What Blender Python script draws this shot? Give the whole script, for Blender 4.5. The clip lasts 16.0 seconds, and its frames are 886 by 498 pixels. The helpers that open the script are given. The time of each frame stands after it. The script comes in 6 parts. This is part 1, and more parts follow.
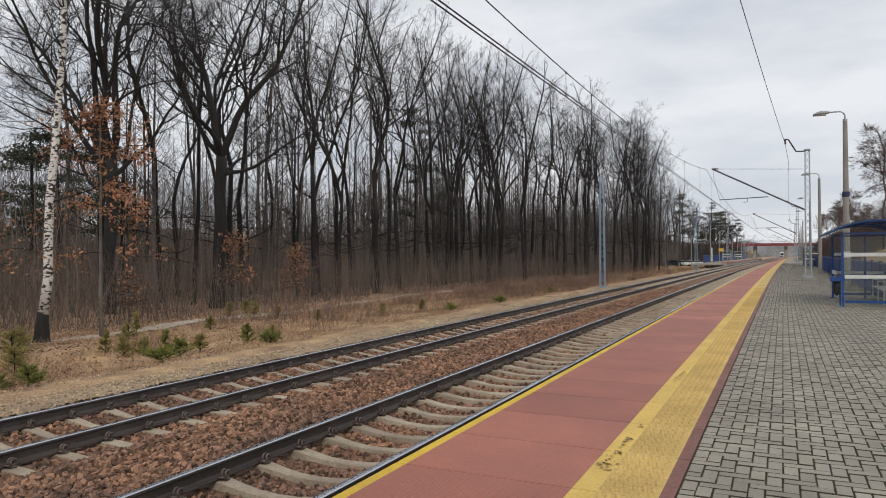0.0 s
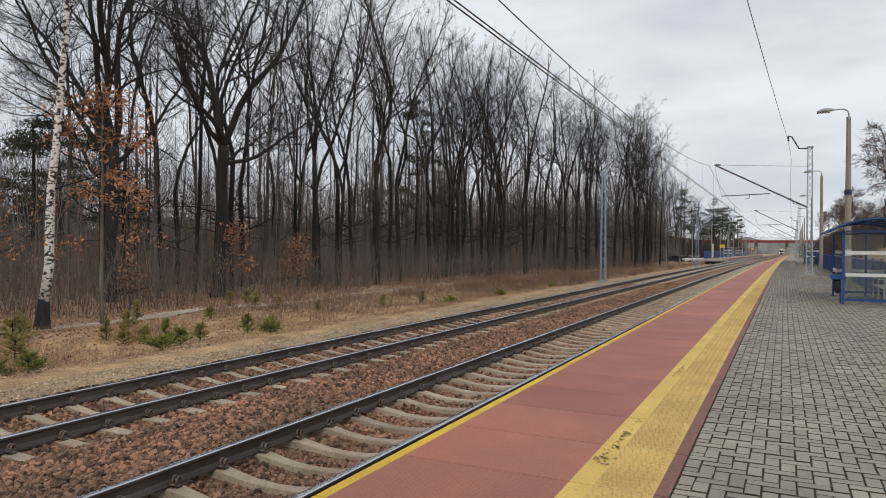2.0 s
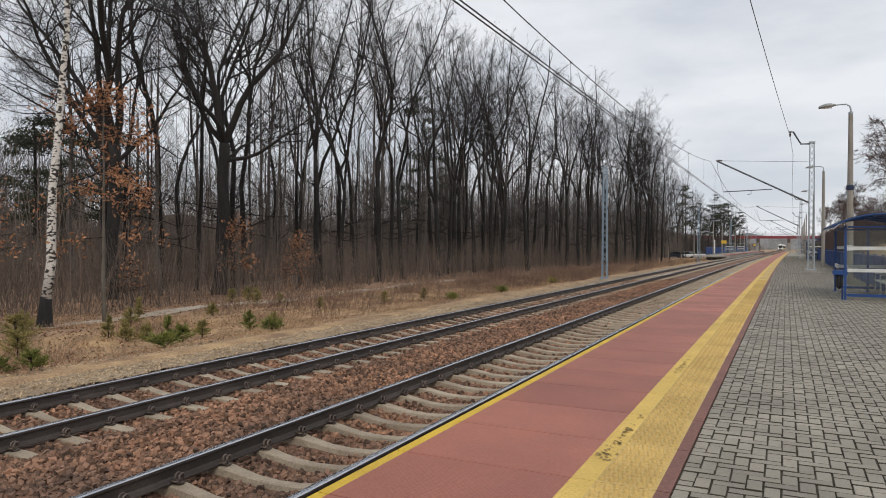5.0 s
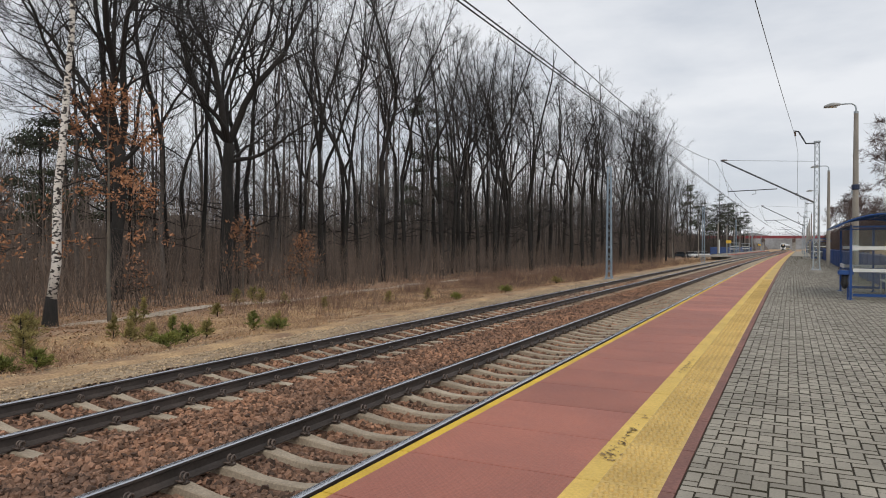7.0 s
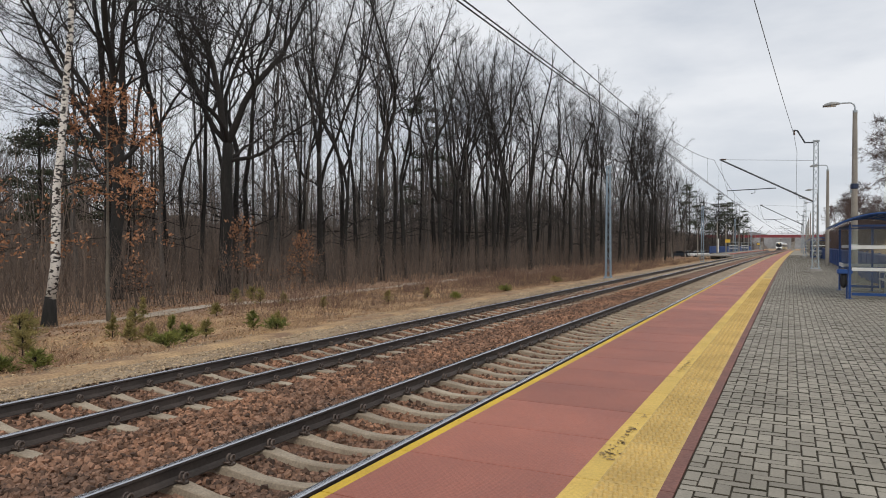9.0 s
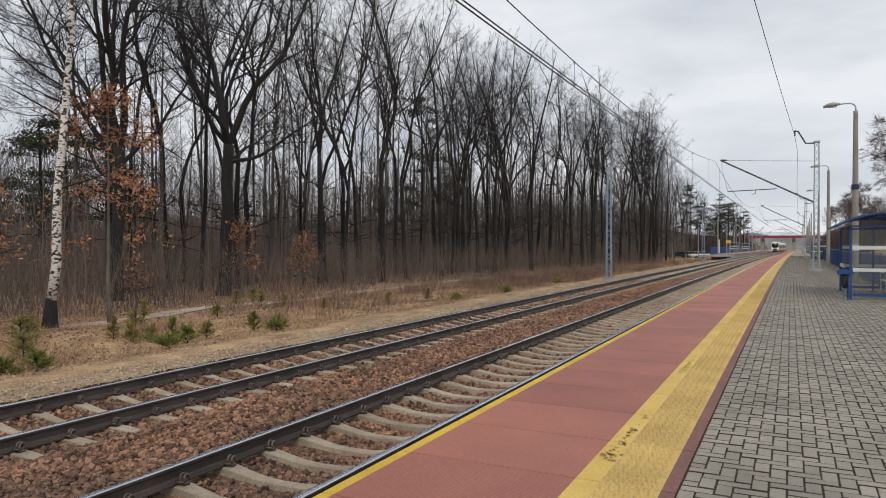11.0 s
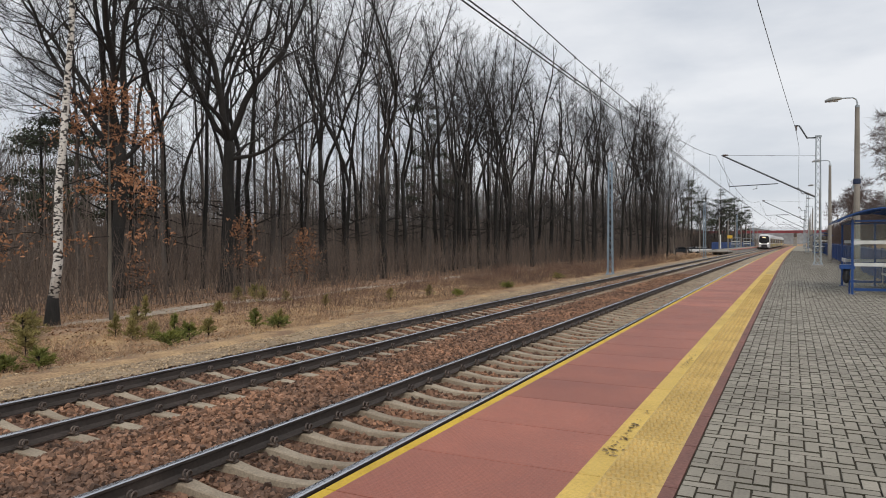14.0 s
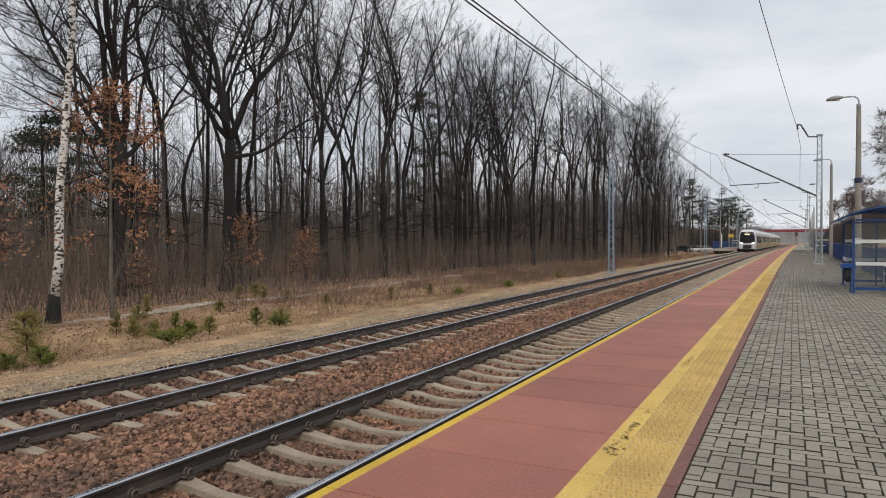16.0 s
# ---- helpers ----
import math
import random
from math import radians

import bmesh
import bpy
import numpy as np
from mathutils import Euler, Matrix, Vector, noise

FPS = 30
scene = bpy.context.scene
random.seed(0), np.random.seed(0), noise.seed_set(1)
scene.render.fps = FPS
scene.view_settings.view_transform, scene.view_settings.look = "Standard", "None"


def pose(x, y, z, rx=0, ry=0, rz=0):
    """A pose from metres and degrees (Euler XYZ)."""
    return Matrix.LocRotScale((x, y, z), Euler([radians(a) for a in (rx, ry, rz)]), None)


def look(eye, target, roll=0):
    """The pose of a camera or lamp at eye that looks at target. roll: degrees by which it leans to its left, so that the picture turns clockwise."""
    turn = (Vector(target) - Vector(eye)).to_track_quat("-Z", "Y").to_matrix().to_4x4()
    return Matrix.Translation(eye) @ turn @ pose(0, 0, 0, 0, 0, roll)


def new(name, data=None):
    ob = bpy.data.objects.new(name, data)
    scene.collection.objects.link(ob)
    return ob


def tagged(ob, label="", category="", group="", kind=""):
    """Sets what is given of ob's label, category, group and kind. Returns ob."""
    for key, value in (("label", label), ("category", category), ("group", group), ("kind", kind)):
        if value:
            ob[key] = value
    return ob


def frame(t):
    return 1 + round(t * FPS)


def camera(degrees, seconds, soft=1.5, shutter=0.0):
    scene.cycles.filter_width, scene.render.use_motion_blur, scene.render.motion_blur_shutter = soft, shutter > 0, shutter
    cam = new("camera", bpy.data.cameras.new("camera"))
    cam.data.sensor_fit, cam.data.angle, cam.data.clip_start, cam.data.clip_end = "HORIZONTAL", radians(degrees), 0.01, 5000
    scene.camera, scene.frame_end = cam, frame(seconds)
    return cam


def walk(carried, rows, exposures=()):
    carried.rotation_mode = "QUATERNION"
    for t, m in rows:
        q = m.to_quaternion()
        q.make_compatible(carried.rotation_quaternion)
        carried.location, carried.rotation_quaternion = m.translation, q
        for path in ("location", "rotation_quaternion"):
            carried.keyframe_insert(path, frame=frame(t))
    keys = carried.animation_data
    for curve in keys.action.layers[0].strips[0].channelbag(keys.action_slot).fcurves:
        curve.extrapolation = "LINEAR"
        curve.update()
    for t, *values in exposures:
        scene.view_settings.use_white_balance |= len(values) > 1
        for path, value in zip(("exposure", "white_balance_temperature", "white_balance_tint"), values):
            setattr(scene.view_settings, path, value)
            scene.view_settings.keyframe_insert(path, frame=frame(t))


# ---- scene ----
cam = camera(65.3, 16.0, soft=1.0)
walk(cam, [
    (0.0, pose(0.003, 0.0, 1.590, 90.421, 0.446, 25.977)),
    (0.5, pose(0.003, 0.0, 1.590, 90.244, 0.095, 25.994)),
    (1.0, pose(0.003, 0.0, 1.590, 90.086, -0.080, 25.973)),
    (1.5, pose(0.003, 0.0, 1.590, 89.880, -0.258, 25.958)),
    (2.0, pose(0.003, 0.0, 1.590, 89.797, -0.340, 26.049)),
    (2.5, pose(0.003, 0.0, 1.590, 89.785, -0.182, 26.065)),
    (3.0, pose(0.003, 0.0, 1.590, 89.699, -0.255, 25.975)),
    (3.5, pose(0.003, 0.0, 1.590, 89.628, -0.308, 26.003)),
    (4.0, pose(0.003, 0.0, 1.590, 89.572, -0.213, 26.002)),
    (6.5, pose(0.003, 0.0, 1.590, 89.490, -0.167, 26.447)),
    (7.0, pose(0.003, 0.0, 1.590, 89.518, -0.141, 26.504)),
    (7.5, pose(0.003, 0.0, 1.590, 89.561, -0.205, 26.527)),
    (8.0, pose(0.003, 0.0, 1.590, 89.547, -0.081, 26.441)),
    (8.5, pose(0.003, 0.0, 1.590, 89.556, -0.063, 26.383)),
    (9.0, pose(0.003, 0.0, 1.590, 89.478, -0.078, 26.441)),
    (11.5, pose(0.003, 0.0, 1.590, 89.577, 0.021, 26.538)),
    (12.0, pose(0.003, 0.0, 1.590, 89.582, 0.099, 26.581)),
    (12.5, pose(0.003, 0.0, 1.590, 89.514, 0.106, 26.523)),
    (13.0, pose(0.003, 0.0, 1.590, 89.410, -0.072, 26.500)),
    (13.5, pose(0.003, 0.0, 1.590, 89.269, 0.071, 26.544)),
    (14.0, pose(0.003, 0.0, 1.590, 89.247, 0.191, 26.592)),
    (14.5, pose(0.003, 0.0, 1.590, 89.133, 0.179, 26.589)),
    (15.0, pose(0.003, 0.0, 1.590, 89.109, 0.174, 26.602)),
    (15.5, pose(0.003, 0.0, 1.590, 89.123, 0.181, 26.637)),
    (16.0, pose(0.003, 0.0, 1.590, 89.137, 0.141, 26.669)),
])

# ---- world and light: a bright overcast sky ----
world = bpy.data.worlds.new("overcast_sky")
scene.world = world
world.use_nodes = True
wn, wl = world.node_tree.nodes, world.node_tree.links
wbg = wn["Background"]
sky = wn.new("ShaderNodeTexSky")
sky.sky_type, sky.sun_disc = "NISHITA", False
sky.sun_elevation, sky.sun_rotation = radians(42), radians(150)
wco = wn.new("ShaderNodeTexCoord")
wmap = wn.new("ShaderNodeMapping")
wmap.inputs["Scale"].default_value = (1.0, 1.0, 3.2)
wno = wn.new("ShaderNodeTexNoise")
wno.inputs["Scale"].default_value, wno.inputs["Detail"].default_value = 2.6, 6.0
wno.inputs["Roughness"].default_value = 0.52
wramp = wn.new("ShaderNodeValToRGB")
wramp.color_ramp.elements[0].position, wramp.color_ramp.elements[0].color = 0.36, (7.5, 7.95, 8.7, 1)
wramp.color_ramp.elements[1].position, wramp.color_ramp.elements[1].color = 0.60, (10.2, 10.4, 10.8, 1)
wmix = wn.new("ShaderNodeMixRGB")
wmix.inputs[0].default_value = 0.93
wl.new(wco.outputs["Generated"], wmap.inputs[0])
wl.new(wmap.outputs[0], wno.inputs["Vector"])
wl.new(wno.outputs["Fac"], wramp.inputs[0])
wl.new(sky.outputs[0], wmix.inputs[1])
wl.new(wramp.outputs[0], wmix.inputs[2])
wl.new(wmix.outputs[0], wbg.inputs["Color"])
wbg.inputs["Strength"].default_value = 0.085
sun_data = bpy.data.lights.new("sun", "SUN")
sun_data.energy, sun_data.angle, sun_data.color = 1.4, radians(35), (1.0, 0.93, 0.82)
sun = new("sun", sun_data)
sun.matrix_world = look((20, -25, 40), (0, 10, 0))
scene.view_settings.exposure = 0.0

# ---- mesh helpers ----
class Shape:
    """Collects vertices and faces of one mesh."""

    def __init__(self):
        self.v, self.f, self.m = [], [], []

    def add(self, v, f, mi=0):
        n = len(self.v)
        self.v.extend(v)
        self.f.extend([tuple(i + n for i in q) for q in f])
        self.m.extend([mi] * len(f))

    def box(self, x0, x1, y0, y1, z0, z1, mi=0, bevel=0.0):
        if bevel:
            bm = bmesh.new()
            bmesh.ops.create_cube(bm, size=1)
            for q in bm.verts:
                q.co = ((x0 + x1) / 2 + q.co.x * (x1 - x0), (y0 + y1) / 2 + q.co.y * (y1 - y0), (z0 + z1) / 2 + q.co.z * (z1 - z0))
            bmesh.ops.bevel(bm, geom=bm.edges[:], offset=bevel, segments=2, affect="EDGES")
            bm.verts.index_update()
            self.add([tuple(q.co) for q in bm.verts], [tuple(q.index for q in f.verts) for f in bm.faces], mi)
            bm.free()
            return
        self.add([(x0, y0, z0), (x1, y0, z0), (x1, y1, z0), (x0, y1, z0), (x0, y0, z1), (x1, y0, z1), (x1, y1, z1), (x0, y1, z1)],
                 [(0, 3, 2, 1), (4, 5, 6, 7), (0, 1, 5, 4), (1, 2, 6, 5), (2, 3, 7, 6), (3, 0, 4, 7)], mi)

    def tube(self, pts, radii, sides=6, mi=0, cap=True):
        pts = [Vector(p) for p in pts]
        if not hasattr(radii, "__len__"):
            radii = [radii] * len(pts)
        n0 = len(self.v)
        side = None
        for i, p in enumerate(pts):
            a, b = pts[max(0, i - 1)], pts[min(len(pts) - 1, i + 1)]
            d = (b - a).normalized()
            if side is None:
                side = d.orthogonal().normalized()
            side = (side - d * side.dot(d)).normalized()
            up = d.cross(side)
            for k in range(sides):
                w = 2 * math.pi * k / sides
                self.v.append(tuple(p + (side * math.cos(w) + up * math.sin(w)) * radii[i]))
        for i in range(len(pts) - 1):
            for k in range(sides):
                a, b = n0 + i * sides + k, n0 + i * sides + (k + 1) % sides
                self.f.append((a, b, b + sides, a + sides))
                self.m.append(mi)
        if cap:
            self.f.append(tuple(n0 + k for k in reversed(range(sides))))
            self.f.append(tuple(n0 + (len(pts) - 1) * sides + k for k in range(sides)))
            self.m.extend([mi, mi])

    def loft(self, rings, mi=0, closed=True, caps=True):
        n0, s = len(self.v), len(rings[0])
        for r in rings:
            self.v.extend([tuple(p) for p in r])
        for i in range(len(rings) - 1):
            for k in range(s if closed else s - 1):
                a, b = n0 + i * s + k, n0 + i * s + (k + 1) % s
                self.f.append((a, b, b + s, a + s))
                self.m.append(mi)
        if caps and closed:
            self.f.append(tuple(n0 + k for k in reversed(range(s))))
            self.f.append(tuple(n0 + (len(rings) - 1) * s + k for k in range(s)))
            self.m.extend([mi, mi])

    def mesh(self, name, mats, smooth=False):
        me = bpy.data.meshes.new(name)
        me.from_pydata(self.v, [], self.f)
        for q in mats if isinstance(mats, (list, tuple)) else [mats]:
            me.materials.append(q)
        if any(self.m):
            me.polygons.foreach_set("material_index", self.m)
        if smooth:
            me.polygons.foreach_set("use_smooth", [True] * len(me.polygons))
        me.update()
        return me


def part(name, shape, material, parent=None, label="", smooth=False):
    ob = new(name, shape.mesh(name, material, smooth) if isinstance(shape, Shape) else shape)
    if parent is not None:
        ob.parent = parent
    if label:
        ob["label"] = label
    return ob


def fast_mesh(name, v, f, mats):
    """A mesh from arrays of vertices (n, 3) and of quads or triangles (m, k)."""
    me = bpy.data.meshes.new(name)
    k = f.shape[1]
    me.vertices.add(len(v))
    me.vertices.foreach_set("co", v.astype(np.float32).ravel())
    me.loops.add(f.size)
    me.loops.foreach_set("vertex_index", f.astype(np.int32).ravel())
    me.polygons.add(len(f))
    me.polygons.foreach_set("loop_start", np.arange(0, f.size, k, dtype=np.int32))
    for q in mats if isinstance(mats, (list, tuple)) else [mats]:
        me.materials.append(q)
    me.update(calc_edges=True)
    me.validate()
    me.shade_flat()
    return me


CUBE_V = np.array([(-1, -1, -1), (1, -1, -1), (1, 1, -1), (-1, 1, -1), (-1, -1, 1), (1, -1, 1), (1, 1, 1), (-1, 1, 1)], float) / 2
CUBE_F = np.array([(0, 3, 2, 1), (4, 5, 6, 7), (0, 1, 5, 4), (1, 2, 6, 5), (2, 3, 7, 6), (3, 0, 4, 7)])


def lead(y):
    """How far along the bend of the line a place is."""
    return (math.sqrt((y - 50.0) ** 2 + 3600.0) + (y - 50.0)) / 2 - 14.05


def bend(x, y, z):
    """The line turns a little to the right and falls gently beyond the shelter."""
    g = max(0.0, lead(y))
    return (x + 0.0155 * g, y, z - 0.0042 * g)


def bend_array(v):
    g = np.maximum(0.0, (np.sqrt((v[:, 1] - 50.0) ** 2 + 3600.0) + (v[:, 1] - 50.0)) / 2 - 14.05)
    v = v.copy()
    v[:, 0] += 0.0155 * g
    v[:, 2] -= 0.0042 * g
    return v


# ---- materials ----
def paint(name, base, rough=0.7, second=None, scale=6.0, fine=60.0, bump=0.0, metal=0.0, spread=0.25, space="world", per_island=0.0,
          per_object=0.0, stretch=(1, 1, 1), bump_scale=None):
    """A surface with stains at one scale and grain at another."""
    m = bpy.data.materials.new(name)
    m.use_nodes = True
    n, l = m.node_tree.nodes, m.node_tree.links
    b = n["Principled BSDF"]
    b.inputs["Roughness"].default_value, b.inputs["Metallic"].default_value = rough, metal
    if space == "world":
        co = n.new("ShaderNodeNewGeometry").outputs["Position"]
    else:
        co = n.new("ShaderNodeTexCoord").outputs["Object"]
    mp = n.new("ShaderNodeMapping")
    mp.inputs["Scale"].default_value = stretch
    l.new(co, mp.inputs[0])
    big, small = n.new("ShaderNodeTexNoise"), n.new("ShaderNodeTexNoise")
    for q, s, d in ((big, scale, 5.0), (small, fine, 3.0)):
        q.inputs["Scale"].default_value, q.inputs["Detail"].default_value = s, d
        l.new(mp.outputs[0], q.inputs["Vector"])
    ramp = n.new("ShaderNodeValToRGB")
    ramp.color_ramp.elements[0].position, ramp.color_ramp.elements[1].position = 0.35, 0.65
    second = second or tuple(c * 0.6 for c in base)
    ramp.color_ramp.elements[0].color, ramp.color_ramp.elements[1].color = (*second, 1), (*base, 1)
    l.new(big.outputs["Fac"], ramp.inputs[0])
    value = n.new("ShaderNodeMapRange")
    value.inputs["From Min"].default_value, value.inputs["From Max"].default_value = 0.25, 0.75
    value.inputs["To Min"].default_value, value.inputs["To Max"].default_value = 1 - spread, 1 + spread
    l.new(small.outputs["Fac"], value.inputs["Value"])
    last = value.outputs[0]
    for amount, kind in ((per_island, 0), (per_object, 1)):
        if amount:
            if kind == 0:
                rnd = n.new("ShaderNodeNewGeometry").outputs["Random Per Island"]
            else:
                rnd = n.new("ShaderNodeObjectInfo").outputs["Random"]
            r = n.new("ShaderNodeMapRange")
            r.inputs["To Min"].default_value, r.inputs["To Max"].default_value = 1 - amount, 1 + amount
            l.new(rnd, r.inputs["Value"])
            mul = n.new("ShaderNodeMath")
            mul.operation = "MULTIPLY"
            l.new(last, mul.inputs[0])
            l.new(r.outputs[0], mul.inputs[1])
            last = mul.outputs[0]
    sc = n.new("ShaderNodeVectorMath")
    sc.operation = "SCALE"
    l.new(ramp.outputs[0], sc.inputs[0])
    l.new(last, sc.inputs["Scale"])
    l.new(sc.outputs[0], b.inputs["Base Color"])
    if bump:
        bp = n.new("ShaderNodeBump")
        bp.inputs["Strength"].default_value, bp.inputs["Distance"].default_value = bump, 0.02
        src = small
        if bump_scale:
            src = n.new("ShaderNodeTexVoronoi")
            src.inputs["Scale"].default_value = bump_scale
            l.new(mp.outputs[0], src.inputs["Vector"])
            l.new(src.outputs["Distance"], bp.inputs["Height"])
        else:
            l.new(src.outputs["Fac"], bp.inputs["Height"])
        l.new(bp.outputs[0], b.inputs["Normal"])
    return m


def glass(name, tint=(0.9, 0.95, 0.96), mix=0.25, rough=0.08):
    """Thin dusty glazing."""
    m = bpy.data.materials.new(name)
    m.use_nodes = True
    n, l = m.node_tree.nodes, m.node_tree.links
    b = n["Principled BSDF"]
    b.inputs["Base Color"].default_value = (0.5, 0.5, 0.47, 1)
    b.inputs["Roughness"].default_value = rough
    tr = n.new("ShaderNodeBsdfTransparent")
    tr.inputs[0].default_value = (*tint, 1)
    mx = n.new("ShaderNodeMixShader")
    mx.inputs[0].default_value = mix
    l.new(tr.outputs[0], mx.inputs[1])
    l.new(b.outputs[0], mx.inputs[2])
    l.new(mx.outputs[0], n["Material Output"].inputs[0])
    return m


def glow(name, colour, strength):
    m = bpy.data.materials.new(name)
    m.use_nodes = True
    b = m.node_tree.nodes["Principled BSDF"]
    b.inputs["Base Color"].default_value = (0.8, 0.8, 0.8, 1)
    b.inputs["Emission Color"].default_value = (*colour, 1)
    b.inputs["Emission Strength"].default_value = strength
    return m


M_GRASS = paint("dry_grass_soil", (0.44, 0.295, 0.155), 0.95, (0.21, 0.13, 0.078), 0.9, 17, 0.8, spread=0.45)
M_LITTER = paint("leaf_litter", (0.20, 0.125, 0.078), 0.95, (0.11, 0.072, 0.048), 0.7, 18, 0.8, spread=0.5)
M_PATH = paint("trodden_path", (0.42, 0.36, 0.29), 0.95, (0.31, 0.26, 0.20), 1.2, 20, 0.4)
M_BALLAST = paint("ballast_bed", (0.225, 0.120, 0.076), 0.95, (0.130, 0.074, 0.050), 0.8, 28, 1.0, spread=0.5, bump_scale=24)
M_STONE = paint("ballast_stone", (0.265, 0.142, 0.086), 0.9, (0.135, 0.080, 0.055), 0.7, 40, 0.3, spread=0.25, per_island=0.72)
M_SHOULDER = paint("tan_gravel_bed", (0.34, 0.255, 0.165), 0.95, (0.22, 0.16, 0.105), 0.8, 30, 1.0, spread=0.4, bump_scale=26)
M_TANSTONE = paint("tan_gravel", (0.43, 0.325, 0.21), 0.92, (0.28, 0.205, 0.13), 1.0, 40, 0.3, per_island=0.45)
M_SLEEPER = paint("sleeper_concrete", (0.37, 0.31, 0.235), 0.9, (0.26, 0.21, 0.155), 2.2, 45, 0.35, per_object=0.12)
M_RAIL = paint("rail_side_steel", (0.085, 0.068, 0.060), 0.6, (0.050, 0.041, 0.037), 1.5, 30, 0.1, metal=0.3)
M_RAILTOP = paint("rail_polished_head", (0.62, 0.63, 0.66), 0.22, (0.5, 0.5, 0.53), 2.0, 40, metal=1.0, spread=0.08, stretch=(1, 0.05, 1))
M_CLIP = paint("clip_steel", (0.15, 0.115, 0.095), 0.55, (0.08, 0.062, 0.055), 8, 60, metal=0.4)
M_RED = paint("red_platform_paint", (0.37, 0.130, 0.088), 0.6, (0.295, 0.105, 0.076), 1.1, 35, 0.5, per_object=0.14, spread=0.14, bump_scale=48)
M_DARKRED = paint("dull_red_margin", (0.20, 0.088, 0.070), 0.8, (0.15, 0.070, 0.058), 1.4, 35, 0.25, per_object=0.08)
M_YELLOW = paint("yellow_edge_paint", (0.66, 0.44, 0.035), 0.7, (0.52, 0.34, 0.035), 2.0, 40, 0.3, spread=0.12)
M_YELLOW2 = paint("faded_yellow_paint", (0.66, 0.455, 0.115), 0.75, (0.57, 0.385, 0.095), 1.6, 40, 0.25, per_object=0.05, spread=0.12)
M_TACTILE = paint("yellow_tactile", (0.57, 0.40, 0.140), 0.8, (0.46, 0.32, 0.110), 1.5, 40, 0.25, per_object=0.10, spread=0.15)
M_WORN = paint("worn_bare_patch", (0.30, 0.205, 0.095), 0.9, (0.20, 0.14, 0.07), 20, 90, 0.4)
M_JOINT = paint("joint_soil", (0.050, 0.038, 0.025), 0.95, (0.032, 0.029, 0.016), 4, 60, 0.6)
M_PAVER = paint("grey_paver", (0.288, 0.262, 0.214), 0.80, (0.210, 0.190, 0.155), 1.1, 55, 0.06, per_object=0.13, spread=0.16)
M_PAVERS = paint("grey_pavers_far", (0.288, 0.262, 0.214), 0.80, (0.210, 0.190, 0.155), 1.1, 55, 0.06, per_island=0.13, spread=0.16)
M_CONC = paint("grey_concrete", (0.36, 0.345, 0.32), 0.9, (0.27, 0.255, 0.235), 1.0, 30, 0.3)
M_NOSE = paint("dull_steel_nosing", (0.062, 0.060, 0.062), 0.8, (0.04, 0.038, 0.038), 2.0, 50, 0.2, spread=0.2)
M_GALV = paint("galvanised_steel", (0.36, 0.40, 0.43), 0.5, (0.25, 0.29, 0.32), 2.0, 40, metal=0.35)
M_GALVBLUE = paint("blue_grey_mast_paint", (0.25, 0.33, 0.40), 0.55, (0.19, 0.25, 0.31), 2.0, 40, metal=0.2)
M_WIRE = paint("wire_dark", (0.018, 0.018, 0.020), 0.75, (0.012, 0.012, 0.012), 3, 30)
M_BLUE = paint("blue_frame_paint", (0.010, 0.058, 0.225), 0.4, (0.008, 0.046, 0.17), 2.0, 40, spread=0.1)
M_FENCE = paint("blue_fence_panel", (0.022, 0.062, 0.215), 0.55, (0.018, 0.05, 0.165), 1.2, 40, per_object=0.08)
M_BARK = paint("dark_bark", (0.021, 0.0185, 0.0165), 0.95, (0.010, 0.009, 0.0085), 1.6, 14, 0.8, spread=0.35, stretch=(1, 1, 0.25))
M_TWIG = paint("twigs", (0.021, 0.0175, 0.0155), 0.95, (0.012, 0.010, 0.0095), 0.8, 9)
M_BRUSH = paint("brush_twigs", (0.175, 0.128, 0.100), 0.95, (0.080, 0.063, 0.053), 0.35, 8, spread=0.3, per_island=0.35)
# paler brown than the near bark: distance haze put into the colour
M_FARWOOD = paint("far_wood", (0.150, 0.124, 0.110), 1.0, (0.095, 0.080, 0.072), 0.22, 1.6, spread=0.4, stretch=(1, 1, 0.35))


def tread(m, scale):
    """Raised lozenges moulded into a painted slab."""
    n, l = m.node_tree.nodes, m.node_tree.links
    b = n["Principled BSDF"]
    br = n.new("ShaderNodeTexBrick")
    br.inputs["Scale"].default_value, br.inputs["Mortar Size"].default_value = scale, 0.10
    br.inputs["Mortar Smooth"].default_value = 0.6
    geo = n.new("ShaderNodeNewGeometry")
    l.new(geo.outputs["Position"], br.inputs["Vector"])
    bp = n.new("ShaderNodeBump")
    bp.inputs["Strength"].default_value, bp.inputs["Distance"].default_value = 0.55, 0.006
    bp.invert = True
    l.new(br.outputs["Fac"], bp.inputs["Height"])
    l.new(bp.outputs[0], b.inputs["Normal"])


for m in (M_RED, M_YELLOW, M_YELLOW2):
    tread(m, 11.0)

# ---- ground, ballast and platform ----
NEAR, FAR = -4.34, -8.32            # track axes
HEAD_N, HEAD_F = -0.45, -0.49       # rail heads
EDGE, BACK = -2.67, -0.645           # platform slabs, from the edge to the pavers
Y0, Y1 = -6.0, 250.0                # platform, along the line


def smooth(a, b, x):
    t = min(1.0, max(0.0, (x - a) / (b - a)))
    return t * t * (3 - 2 * t)


